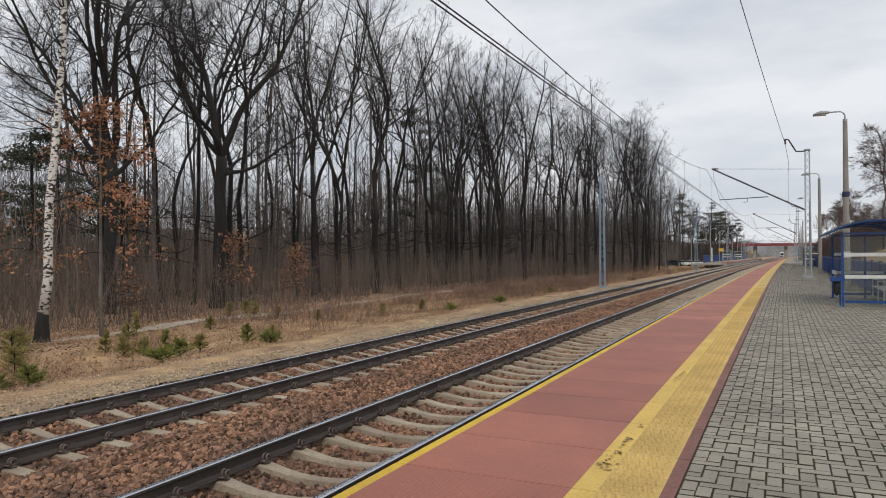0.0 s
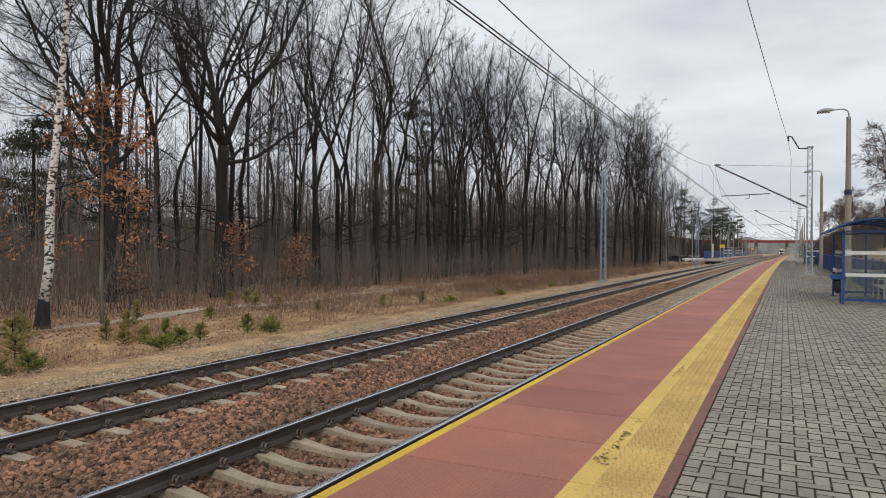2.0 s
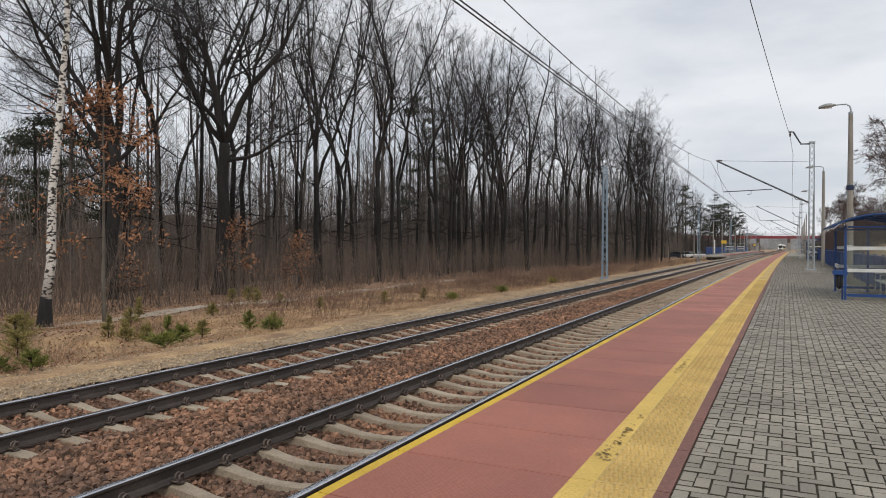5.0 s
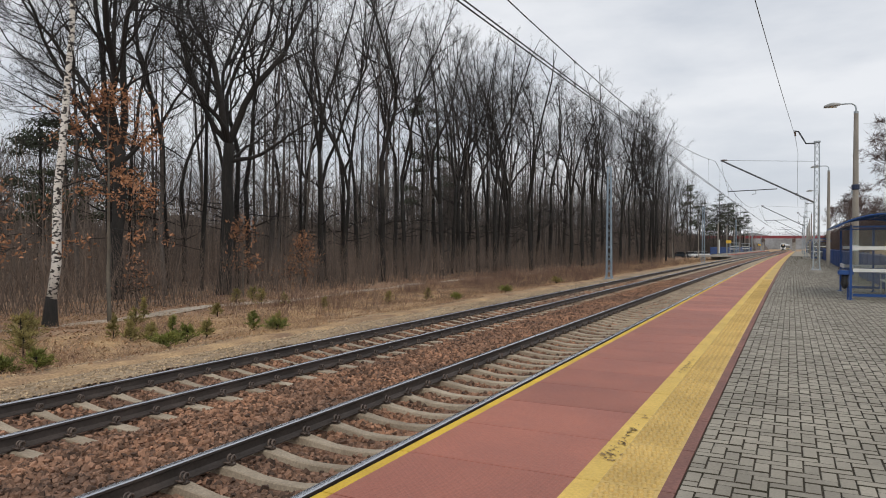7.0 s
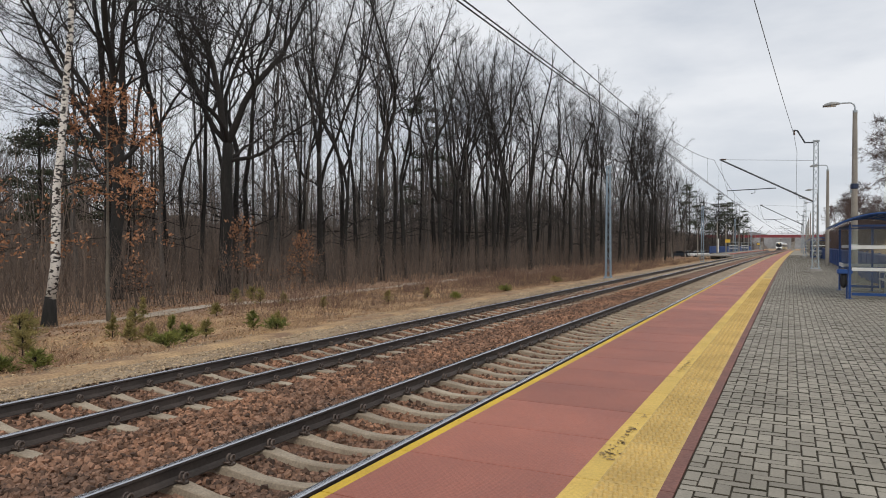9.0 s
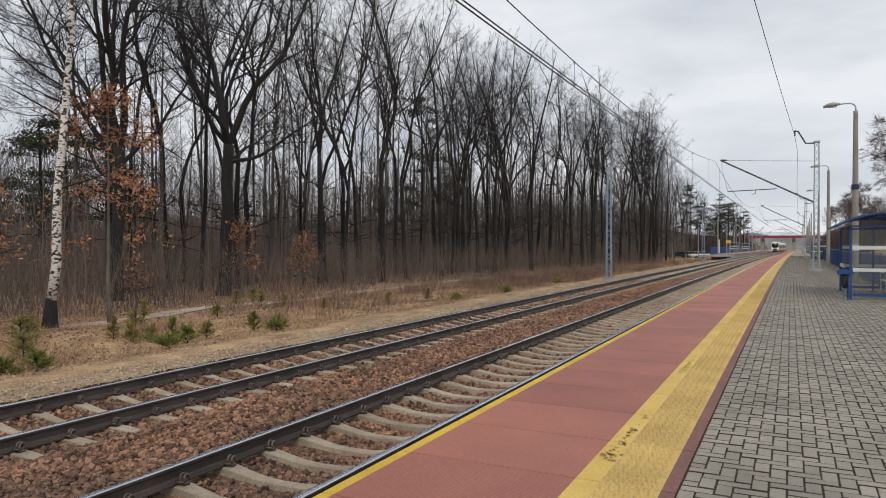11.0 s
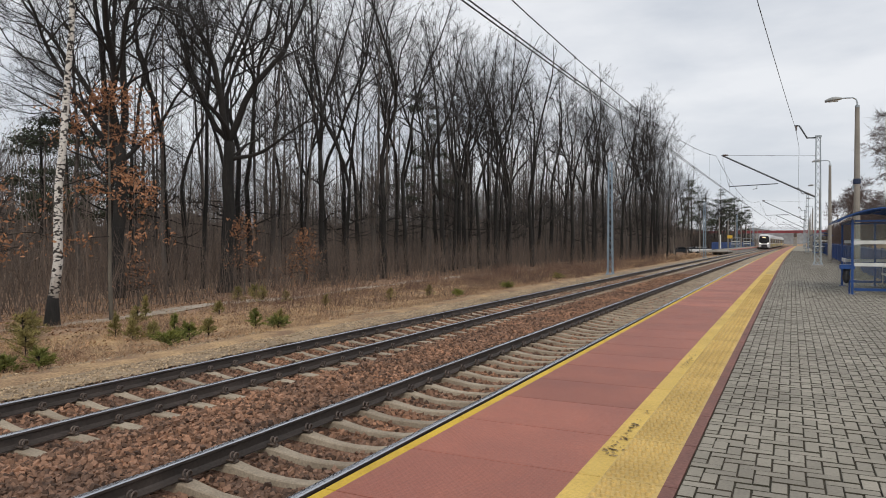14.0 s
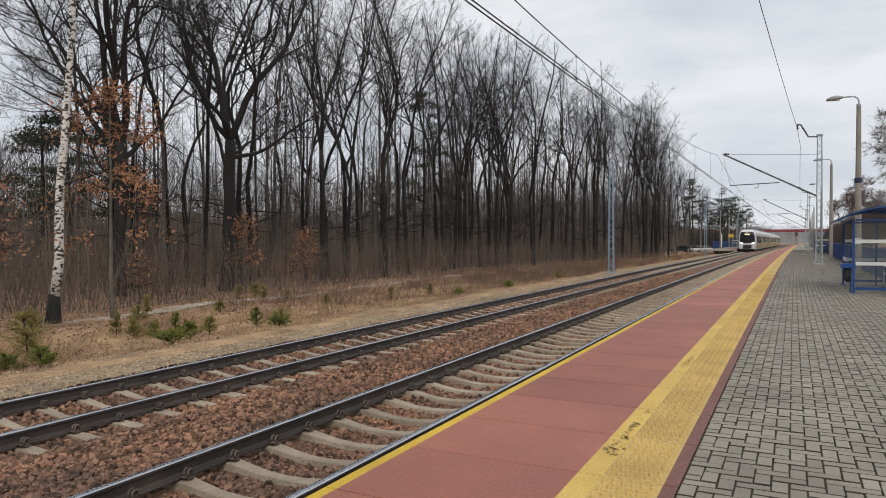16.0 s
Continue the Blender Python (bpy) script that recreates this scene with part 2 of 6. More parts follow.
def ground_z(x, y):
    if x > 3.0:
        z = -0.25 + 2.5 * smooth(3.8, 9.0, x) * smooth(20, 60, y) * (1 - smooth(400, 700, y))
        return z + 0.10 * noise.noise((x * 0.4, y * 0.3, 2.0)) * smooth(3.4, 5, x)
    z = -1.25 + 0.30 * smooth(-17, -12.0, x)
    z += 0.10 * math.exp(-((x + 18.5) / 2.4) ** 2) * (1 + noise.noise((y * 0.13, 0.0, 5.0)))
    z -= 0.10 * smooth(-17, -20, x) * smooth(150, 172, y) * (1 - smooth(230, 260, y))
    rough = smooth(-13.0, -15.0, x)
    z += rough * (0.14 * noise.noise((x * 0.33, y * 0.25, 0.0)) + 0.05 * noise.noise((x * 1.3, y * 1.1, 3.0)))
    if x > -12.5:
        z = min(z, -0.95 - 0.35 * smooth(-12.5, -11.5, x))
    return z


def sheet(name, xs, ys, height, material, label, category):
    v = np.array([bend(x, y, height(x, y)) for y in ys for x in xs])
    w = len(xs)
    f = np.array([(j * w + i, j * w + i + 1, (j + 1) * w + i + 1, (j + 1) * w + i) for j in range(len(ys) - 1) for i in range(w - 1)])
    me = fast_mesh(name, v, f, material)
    me.polygons.foreach_set("use_smooth", [True] * len(me.polygons))
    return tagged(new(name, me), label, category, kind="structure")


def soil():
    """Dry grass by the line that turns into leaf litter under the trees."""
    m = M_GRASS.copy()
    m.name = "dry_grass_to_litter"
    n, l = m.node_tree.nodes, m.node_tree.links
    b = n["Principled BSDF"]
    old = b.inputs["Base Color"].links[0].from_socket
    geo = n.new("ShaderNodeNewGeometry")
    sep = n.new("ShaderNodeSeparateXYZ")
    l.new(geo.outputs["Position"], sep.inputs[0])
    nz = n.new("ShaderNodeTexNoise")
    nz.inputs["Scale"].default_value, nz.inputs["Detail"].default_value = 0.35, 6
    l.new(geo.outputs["Position"], nz.inputs["Vector"])
    ad = n.new("ShaderNodeMath")
    ad.operation = "MULTIPLY_ADD"
    ad.inputs[1].default_value = 9.0
    l.new(nz.outputs["Fac"], ad.inputs[0])
    l.new(sep.outputs[0], ad.inputs[2])
    mr = n.new("ShaderNodeMapRange")
    mr.inputs["From Min"].default_value, mr.inputs["From Max"].default_value = -17.0, -13.0
    l.new(ad.outputs[0], mr.inputs["Value"])
    mx = n.new("ShaderNodeMixRGB")
    mx.inputs[1].default_value = (0.165, 0.100, 0.064, 1)
    leaf = n.new("ShaderNodeTexVoronoi")
    leaf.inputs["Scale"].default_value = 11.0
    l.new(geo.outputs["Position"], leaf.inputs["Vector"])
    lr = n.new("ShaderNodeValToRGB")
    lr.color_ramp.elements[0].color, lr.color_ramp.elements[1].color = (0.38, 0.245, 0.155, 1), (0.14, 0.088, 0.060, 1)
    l.new(leaf.outputs["Color"], lr.inputs[0])
    l.new(lr.outputs[0], mx.inputs[1])
    l.new(mr.outputs[0], mx.inputs[0])
    l.new(old, mx.inputs[2])
    l.new(mx.outputs[0], b.inputs["Base Color"])
    return m


def spaced(a, b, step, grow=1.0):
    out, s = [a], step
    while out[-1] < b:
        out.append(out[-1] + s)
        s *= grow
    return out


gx = [-600, -350, -200, -130, -90] + list(np.arange(-70, -30, 4.0)) + list(np.arange(-30, -12.4, 0.4)) + [-11.6, -9, -5, -2, 1, 3.02, 3.4] + \
    list(np.arange(4, 18, 1.0)) + [20, 26, 40, 80, 160, 350, 600]
gy = [-40, -20, -8] + spaced(-4, 60, 0.5) + spaced(61, 300, 1.0, 1.03) + [340, 420, 550, 800, 1200, 2000, 3500]
sheet("ground", gx, gy, ground_z, soil(), "dry tan grass and brown leaf litter on uneven ground", "ground")


def path_mid(y):
    return -23.4 + 1.2 * math.sin(y * 0.06 + 0.6) + 2.2 * smooth(40, 62, y)


def off_path(x, y):
    """True where a plant keeps clear of the footpath."""
    return np.array([abs(a - path_mid(b)) > 0.8 for a, b in zip(x, y)])


def footpath():
    s = Shape()
    ys = spaced(2, 90, 0.7)
    for y in ys:
        for k in range(5):
            x = path_mid(y) + (k - 2) * 0.25 + 0.10 * noise.noise((y * 0.6, k * 3.0, 1))
            s.v.append(bend(x, y, ground_z(x, y) + 0.025))
    for j in range(len(ys) - 1):
        for k in range(4):
            s.f.append((j * 5 + k, j * 5 + k + 1, j * 5 + k + 6, j * 5 + k + 5))
            s.m.append(0)
    return tagged(part("footpath", s, M_PATH, smooth=True), "narrow trodden sandy footpath along the wood", "path", kind="structure")


footpath()


def bed_z(x, y):
    z = -0.71
    z += 0.11 * smooth(FAR + 1.15, FAR + 1.75, x) * (1 - smooth(NEAR - 1.1, NEAR - 0.85, x))
    z -= 0.045 * math.exp(-((x - NEAR) / 0.42) ** 2) + 0.045 * math.exp(-((x - FAR) / 0.42) ** 2)
    return z + 0.022 * noise.noise((x * 2.1, y * 1.7, 0))


def shoulder_z(x, y):
    return -0.66 - 0.36 * smooth(-10.2, -12.6, x) + 0.03 * noise.noise((x * 1.7, y * 1.3, 7))


by = spaced(-5, 40, 0.25) + spaced(40.5, 420, 0.8, 1.02)
sheet("ballast_bed", list(np.arange(FAR - 1.7, EDGE + 0.1, 0.16)), by, bed_z, M_BALLAST, "reddish brown crushed stone ballast between the rails", "ballast")
sheet("gravel_shoulder", list(np.arange(-13.7, FAR - 1.45, 0.2)), by, shoulder_z, M_SHOULDER, "pale tan gravel shoulder beside the outer track", "gravel")


def stones(name, x0, x1, y0, y1, count, size, height, material, label, falloff=1.0):
    """Broken stones, each a lopsided block, strewn over a bed."""
    rng = np.random.default_rng(hash(len(name)) % 1000 + count)
    x = rng.uniform(x0, x1, count)
    y = y0 + (y1 - y0) * rng.uniform(0, 1, count) ** falloff
    keep = np.ones(count, bool)
    if material is M_STONE:
        for axis, first in ((NEAR, 4.629), (FAR, 4.659)):
            ph = np.abs(((y - first + 0.3) % 0.6) - 0.3)
            reach = 1.30 if axis == FAR else 1.12
            keep &= ~((ph < 0.125) & (np.abs(x - axis) < reach))
            for side in (-0.7525, 0.7525):
                keep &= np.abs(x - axis - side) > 0.085
    x, y = x[keep], y[keep]
    n = len(x)
    z = np.array([height(a, b) for a, b in zip(x, y)])
    s = size * rng.uniform(0.6, 1.35, n)
    v = np.repeat(CUBE_V[None], n, 0) * rng.uniform(0.55, 1.3, (n, 1, 3)) + rng.uniform(-0.17, 0.17, (n, 8, 3))
    v *= s[:, None, None]
    q = rng.normal(size=(n, 4))
    q /= np.linalg.norm(q, axis=1)[:, None]
    w, a, b, c = q.T
    r = np.stack([1 - 2 * (b * b + c * c), 2 * (a * b - c * w), 2 * (a * c + b * w), 2 * (a * b + c * w), 1 - 2 * (a * a + c * c), 2 * (b * c - a * w),
                  2 * (a * c - b * w), 2 * (b * c + a * w), 1 - 2 * (a * a + b * b)], 1).reshape(n, 3, 3)
    v = np.einsum("nij,nkj->nki", r, v)
    v += np.stack([x, y, z + s * (rng.uniform(-0.15, 0.55, n) if material is M_STONE else rng.uniform(-0.35, 0.2, n))], 1)[:, None]
    f = (CUBE_F[None] + 8 * np.arange(n)[:, None, None]).reshape(-1, 4)
    tagged(new(name, fast_mesh(name, bend_array(v.reshape(-1, 3)), f, material)), label, "stones", kind="stuff")


stones("ballast_stones", FAR - 1.65, EDGE - 0.05, 2.0, 46.0, 84000, 0.041, bed_z, M_STONE, "loose reddish brown broken ballast stones", 1.5)
stones("gravel_stones", -13.6, FAR - 1.5, 4.0, 40.0, 15000, 0.030, shoulder_z, M_TANSTONE, "small pale tan gravel stones", 1.5)

# ---- tracks ----
RAIL = [(-0.075, 0), (0.075, 0), (0.075, 0.012), (0.03, 0.027), (0.010, 0.045), (0.008, 0.118), (0.020, 0.130), (0.036, 0.137), (0.036, 0.160),
        (0.028, 0.171), (0.0, 0.173), (-0.028, 0.171), (-0.036, 0.160), (-0.036, 0.137), (-0.020, 0.130), (-0.008, 0.118), (-0.010, 0.045),
        (-0.03, 0.027), (-0.075, 0.012)]


def rail_shape(x0, head):
    s = Shape()
    ys = [-6, 0] + list(range(4, 100, 4)) + list(range(100, 900, 40))
    k = len(RAIL)
    for y in ys:
        s.v.extend([bend(x0 + a, y, head - 0.173 + b) for a, b in RAIL])
    for j in range(len(ys) - 1):
        for i in range(k):
            s.f.append((j * k + i, j * k + (i + 1) % k, (j + 1) * k + (i + 1) % k, (j + 1) * k + i))
            s.m.append(1 if i in (8, 9, 10, 11) else 0)
    return s


def sleeper_mesh():
    s = Shape()
    rings = []
    for x, top, half in ((-1.25, -0.01, 0.072), (-1.22, 0.0, 0.082), (-1.0, 0.015, 0.082), (-0.62, 0.015, 0.082), (-0.45, -0.012, 0.072), (-0.25, -0.04, 0.062),
                         (0, -0.05, 0.058), (0.25, -0.04, 0.062), (0.45, -0.012, 0.072), (0.62, 0.015, 0.082), (1.0, 0.015, 0.082), (1.22, 0.0, 0.082),
                         (1.25, -0.01, 0.072)):
        rings.append([(x, -half - 0.018, -0.2), (x, half + 0.018, -0.2), (x, half, top - 0.012), (x, half - 0.012, top), (x, -half + 0.012, top), (x, -half, top - 0.012)])
    s.loft(rings)
    return s.mesh("sleeper", M_SLEEPER)


def clip_mesh():
    """A coiled spring clip on its cast shoulder, on the right side of a rail."""
    s = Shape()
    turn = np.linspace(0.3, 2 * math.pi * 1.6, 15)
    s.tube([(0.075 + 0.008 * a, 0.040 * math.cos(a), 0.058 + 0.036 * math.sin(a)) for a in turn], 0.0115, 6)
    s.tube([(0.075, 0.038, 0.066), (0.06, 0.065, 0.045), (0.045, 0.055, 0.030)], 0.011, 6)
    s.tube([(0.155, -0.03, 0.03), (0.135, -0.066, 0.035), (0.075, -0.066, 0.030)], 0.011, 6)
    s.box(0.07, 0.15, -0.034, 0.034, -0.010, 0.022, bevel=0.006)
    return s.mesh("rail_clip", M_CLIP, True)


SLEEPER, CLIP = sleeper_mesh(), clip_mesh()


def track(axis, head, first, label):
    root = tagged(new("railway_track"), label, "railway track", "railway tracks", kind="structure")
    for side in (-0.7525, 0.7525 + (0.04 if axis == NEAR else 0.0)):
        part("rail", rail_shape(axis + side, head), [M_RAIL, M_RAILTOP], root, "dark rail with a polished head")
    seat = head - 0.173 - 0.022
    rest_s, rest_c = [], []
    for k in range(-16, 330):
        y = first + 0.6 * k
        p = Vector(bend(axis, y, seat))
        if k < 130:
            ob = part("sleeper", SLEEPER, None, root)
            ob.location = p
        else:
            rest_s.append(p)
        for side in (-0.7525, 0.7525):
            q = p + Vector((side, 0, 0.022))
            if k < 70:
                ob = part("rail_clip", CLIP, None, root)
                ob.location = q
            elif k < 125:
                rest_c.append(q)
    for name, me, places in (("far_sleepers", SLEEPER, rest_s), ("far_rail_clips", CLIP, rest_c)):
        v = np.array([q.co[:] for q in me.vertices])
        s = Shape()
        fs = [tuple(q.vertices) for q in me.polygons]
        for p in places:
            s.add([tuple(a) for a in v + np.array(p)], fs)
        ob = part(name, s, me.materials[0], root)
        ob["kind"] = "stuff"
    return root


track(NEAR, HEAD_N, 4.629, "track beside the platform with rusty rails and concrete sleepers")
track(FAR, HEAD_F, 4.659, "outer track by the wood with concrete sleepers and dark rails")


# ---- platform ----
def long_strip(name, x0, x1, z0, z1, y0, y1, material, label, category, kind="structure"):
    s = Shape()
    rings = []
    for y in [y0] + [q for q in range(-4, 400, 6) if y0 < q < y1] + [y1]:
        rings.append([bend(x0, y, z0), bend(x1, y, z0), bend(x1, y, z1), bend(x0, y, z1)])
    s.loft(rings)
    return tagged(part(name, s, material), label, category, kind=kind)


platform = tagged(new("platform"), "station platform with red slabs, yellow lines and grey pavers", "platform", kind="structure")
ob = long_strip("platform_wall", EDGE + 0.28, EDGE + 0.48, -1.2, -0.16, Y0, Y1, M_CONC, "", "")
ob.parent = platform
ob = long_strip("edge_nosing", EDGE - 0.028, EDGE, -0.10, -0.022, Y0, Y1, M_NOSE, "", "")
ob.parent = platform
ob = long_strip("paver_bed", BACK + 0.003, 3.10, -0.9, -0.011, Y0, Y1, M_JOINT, "", "")
ob.parent = platform
ob = long_strip("slab_bed", EDGE + 0.483, BACK, -0.9, -0.164, Y0, Y1, M_JOINT, "", "")
ob.parent = platform


def slab_meshes():
    """One metre of edge slab in its painted strips, each a mesh of its own."""
    out = []
    for name, x0, x1, m in (("edge_line", EDGE, EDGE + 0.085, M_YELLOW), ("red_slab", EDGE + 0.085, -1.295, M_RED), ("yellow_line", -1.295, -1.130, M_YELLOW2),
                            ("tactile_strip", -1.130, -0.735, M_TACTILE), ("slab_margin", -0.735, BACK, M_DARKRED)):
        s = Shape()
        s.box(x0, x1, 0.006, 0.994, -0.16, 0.0)
        if name == "tactile_strip":
            for i in range(6):
                for j in range(13):
                    cx, cy = x0 + 0.033 + i * 0.062 + (0.012 if j % 2 else 0.0), 0.060 + j * 0.0735
                    ring = [(cx + 0.023 * math.cos(a), cy + 0.023 * math.sin(a), 0.0) for a in np.linspace(0, 2 * math.pi, 9)[:8]]
                    ring2 = [(cx + 0.014 * math.cos(a), cy + 0.014 * math.sin(a), 0.020) for a in np.linspace(0, 2 * math.pi, 9)[:8]]
                    s.loft([ring, ring2], caps=False)
                    s.f.append(tuple(range(len(s.v) - 8, len(s.v))))
                    s.m.append(0)
        out.append((name, s.mesh(name, m)))
    return out


slabs = slab_meshes()
plain = Shape()
plain.box(-1.130, -0.735, 0.006, 0.994, -0.16, 0.002)
plain_strip = plain.mesh("tactile_strip", M_TACTILE)
for k in range(-8, 246):
    y = 3.598 + k
    a, b = bend(0, y, 0), bend(0, y + 1, 0)
    for name, me in slabs:
        ob = part(name, plain_strip if k > 30 and name == "tactile_strip" else me, None, platform)
        ob.matrix_basis = pose(*a, math.degrees(math.asin(b[2] - a[2])), 0, -math.degrees(math.asin(b[0] - a[0])))


def pavers():
    """Grey pavers laid in a herringbone square to the platform's edge."""
    cx, cy, gap = 0.1045, 0.1035, 0.0115
    along, across = Shape(), Shape()
    for s, w, d in ((along, cx - gap, 2 * cy - gap), (across, 2 * cx - gap, cy - gap)):
        b = 0.004
        s.loft([[(0, 0, -0.04), (w, 0, -0.04), (w, d, -0.04), (0, d, -0.04)], [(0, 0, -b), (w, 0, -b), (w, d, -b), (0, d, -b)],
                [(b, b, 0), (w - b, b, 0), (w - b, d - b, 0), (b, d - b, 0)]])
        s.m = [1 if k < 5 else 0 for k in range(len(s.f))]
    meshes = {"a": along.mesh("paver", [M_PAVER, M_JOINT]), "c": across.mesh("paver", [M_PAVER, M_JOINT])}
    shape_v = {"a": np.array(along.v), "c": np.array(across.v)}
    faces = np.array(along.f[:8] + along.f[9:])
    rng = random.Random(5)
    vs, n, made = [], 0, 0
    x0, x1 = BACK + 0.014, 3.07
    columns = int((x1 - x0) / cx)
    for row in range(int((120.0 + 4.0) / cy)):
        y = -4.0 + row * cy
        for col in range(-1, columns):
            turn = (col + row) % 4
            if turn == 0:
                kind, w = "c", 2
            elif turn == 2:
                kind, w = "a", 1
            else:
                continue
            if col + w > columns or col < 0:
                continue
            z = rng.uniform(-0.004, 0.003)
            px, py = x0 + col * cx + rng.uniform(-0.0025, 0.0025), y + rng.uniform(-0.0025, 0.0025)
            if 3.7 < py < 5.9 and px < 2.0 and made < 300:
                ob = part("paver", meshes[kind], None, platform)
                ob.location = bend(px, py, z)
                made += 1
            else:
                vs.append(shape_v[kind] + np.array((px, py, z)))
                n += 1
        # half stones close the edge beside the slabs
        if row % 4 == 1:
            half = shape_v["c"] * np.array(((cx - gap) / (2 * cx - gap), 1, 1))
            vs.append(half + np.array((x0, y, rng.uniform(-0.004, 0.002))))
            n += 1
    v = np.concatenate(vs)
    f = (faces[None] + (12 * np.arange(n))[:, None, None]).reshape(-1, 4)
    me = fast_mesh("far_pavers", bend_array(v), f, [M_PAVERS, M_JOINT])
    me.polygons.foreach_set("material_index", ([1] * 5 + [0] * 4) * n)
    ob = part("far_pavers", me, None, platform)
    ob["kind"] = "stuff"


pavers()
ob = long_strip("far_paving", BACK, 3.06, -0.04, 0.0, 120.4, Y1, M_PAVERS, "", "")
ob.parent = platform


def worn_patches():
    """Spots where the yellow paint has flaked away."""
    rng = random.Random(9)
    s = Shape()
    for cx, cy, n, sx, sy in ((-1.20, 5.25, 46, 0.06, 0.20), (-1.17, 5.95, 34, 0.025, 0.22), (-1.16, 6.5, 8, 0.02, 0.08), (-1.17, 9.6, 50, 0.05, 0.6), (-1.2, 14.5, 26, 0.06, 0.6), (-1.16, 5.55, 16, 0.02, 0.06)):
        for k in range(n):
            x, y, r = cx + rng.gauss(0, sx * 0.6), cy + rng.gauss(0, sy * 0.6), rng.uniform(0.003, 0.011)
            w, long = rng.uniform(-0.9, 0.9), rng.uniform(1.0, 3.2)
            pts = []
            for a in np.linspace(0, 6.283, 9)[:8]:
                u, q = r * long * rng.uniform(0.5, 1.2) * math.cos(a), r * rng.uniform(0.4, 1.2) * math.sin(a)
                pts.append((x + u * math.cos(w) - q * math.sin(w), y + 1.4 * (u * math.sin(w) + q * math.cos(w)), 0.0025))
            s.add(pts, [tuple(range(8))])
    ob = part("worn_patches", s, M_WORN, platform, "flaked bare spots in the yellow paint")
    ob["kind"] = "stuff"


worn_patches()

# ---- the wood ----
def grow(shape, rng, p, d, length, radius, level, top, mi=0, lift=0.07, kids=(12, 7, 5, 3), wander=0.22, sprigs=0, thin=0.008, room=None, crook=0.0):
    """A limb that wanders upwards and bears smaller ones; room: the crown's middle height, half width and half height."""
    base_lift, base_wander = lift, wander
    steps = (10, 7, 4, 2, 2)[level]
    wander = wander * (0.8, 1.1, 1.25, 1.2, 1.2)[level]
    lift = lift * (0.6, 1.2, 1.7, 1.6, 1.4)[level]
    pts, rad = [p.copy()], [radius]
    q, dd = p.copy(), d.copy()
    for i in range(steps):
        kick = crook * rng.choice((0.0, 0.6, 1.0)) if level < 3 else 0.0
        dd = (dd + Vector((rng.gauss(0, wander + kick), rng.gauss(0, wander + kick), rng.gauss(0, wander * 0.5 + kick * 0.6) + lift))).normalized()
        q = q + dd * length / steps
        pts.append(q.copy())
        rad.append(max(0.004, radius * (1 - 0.82 * (i + 1) / steps)))
        if room and (q.x * q.x + q.y * q.y) / room[1] ** 2 + (max(0.0, q.z - room[0]) / room[2]) ** 2 > rng.uniform(0.86, 1.06):
            break
    reach = (len(pts) - 1) / steps
    length, steps = length * reach, len(pts) - 1
    rad[-1] = min(rad[-1], 0.012)
    shape.tube(pts, rad, (7, 5, 3, 3, 3)[level], mi, cap=False)
    if level == 3 and sprigs:
        for k in range(sprigs):
            u = rng.uniform(0.15, 1.0) * steps
            i = min(steps - 1, int(u))
            a = pts[i].lerp(pts[i + 1], u - i)
            along = (pts[i + 1] - pts[i]).normalized()
            w = (along * 1.0 + Vector((rng.gauss(0, 0.5), rng.gauss(0, 0.5), rng.gauss(0.12, 0.35)))).normalized()
            tip = a + w * rng.uniform(0.35, 0.95)
            o1 = w.orthogonal().normalized() * thin
            o2 = w.cross(o1)
            n0 = len(shape.v)
            shape.v.extend([tuple(a + o1), tuple(a - o1 * 0.5 + o2 * 0.87), tuple(a - o1 * 0.5 - o2 * 0.87), tuple(tip)])
            shape.f.extend([(n0, n0 + 1, n0 + 3), (n0 + 1, n0 + 2, n0 + 3), (n0 + 2, n0, n0 + 3)])
            shape.m.extend([mi] * 3)
    if level >= top:
        return
    n = max(1, round(kids[level] * reach))
    first = 0.22 if level == 0 else 0.14
    for k in range(n):
        t = first + (0.99 - first) * (k + rng.random()) / n
        u = t * steps
        i = min(steps - 1, int(u))
        a = pts[i].lerp(pts[i + 1], u - i)
        along = (pts[i + 1] - pts[i]).normalized()
        side = Vector((rng.gauss(0, 1), rng.gauss(0, 1), rng.gauss(0, 0.5)))
        side = (side - along * side.dot(along)).normalized()
        nd = (along * rng.uniform(0.45, 0.95) + side * rng.uniform(0.5, 0.95)).normalized()
        r = (rad[i] * (1 - (u - i)) + rad[i + 1] * (u - i)) * rng.uniform(0.42, 0.66)
        ln = length * rng.uniform(0.34, 0.56) * (1.15 - 0.55 * t)
        grow(shape, rng, a, nd, ln, max(0.006, r), level + 1, top, mi, base_lift, kids, base_wander, sprigs, thin, room, crook)


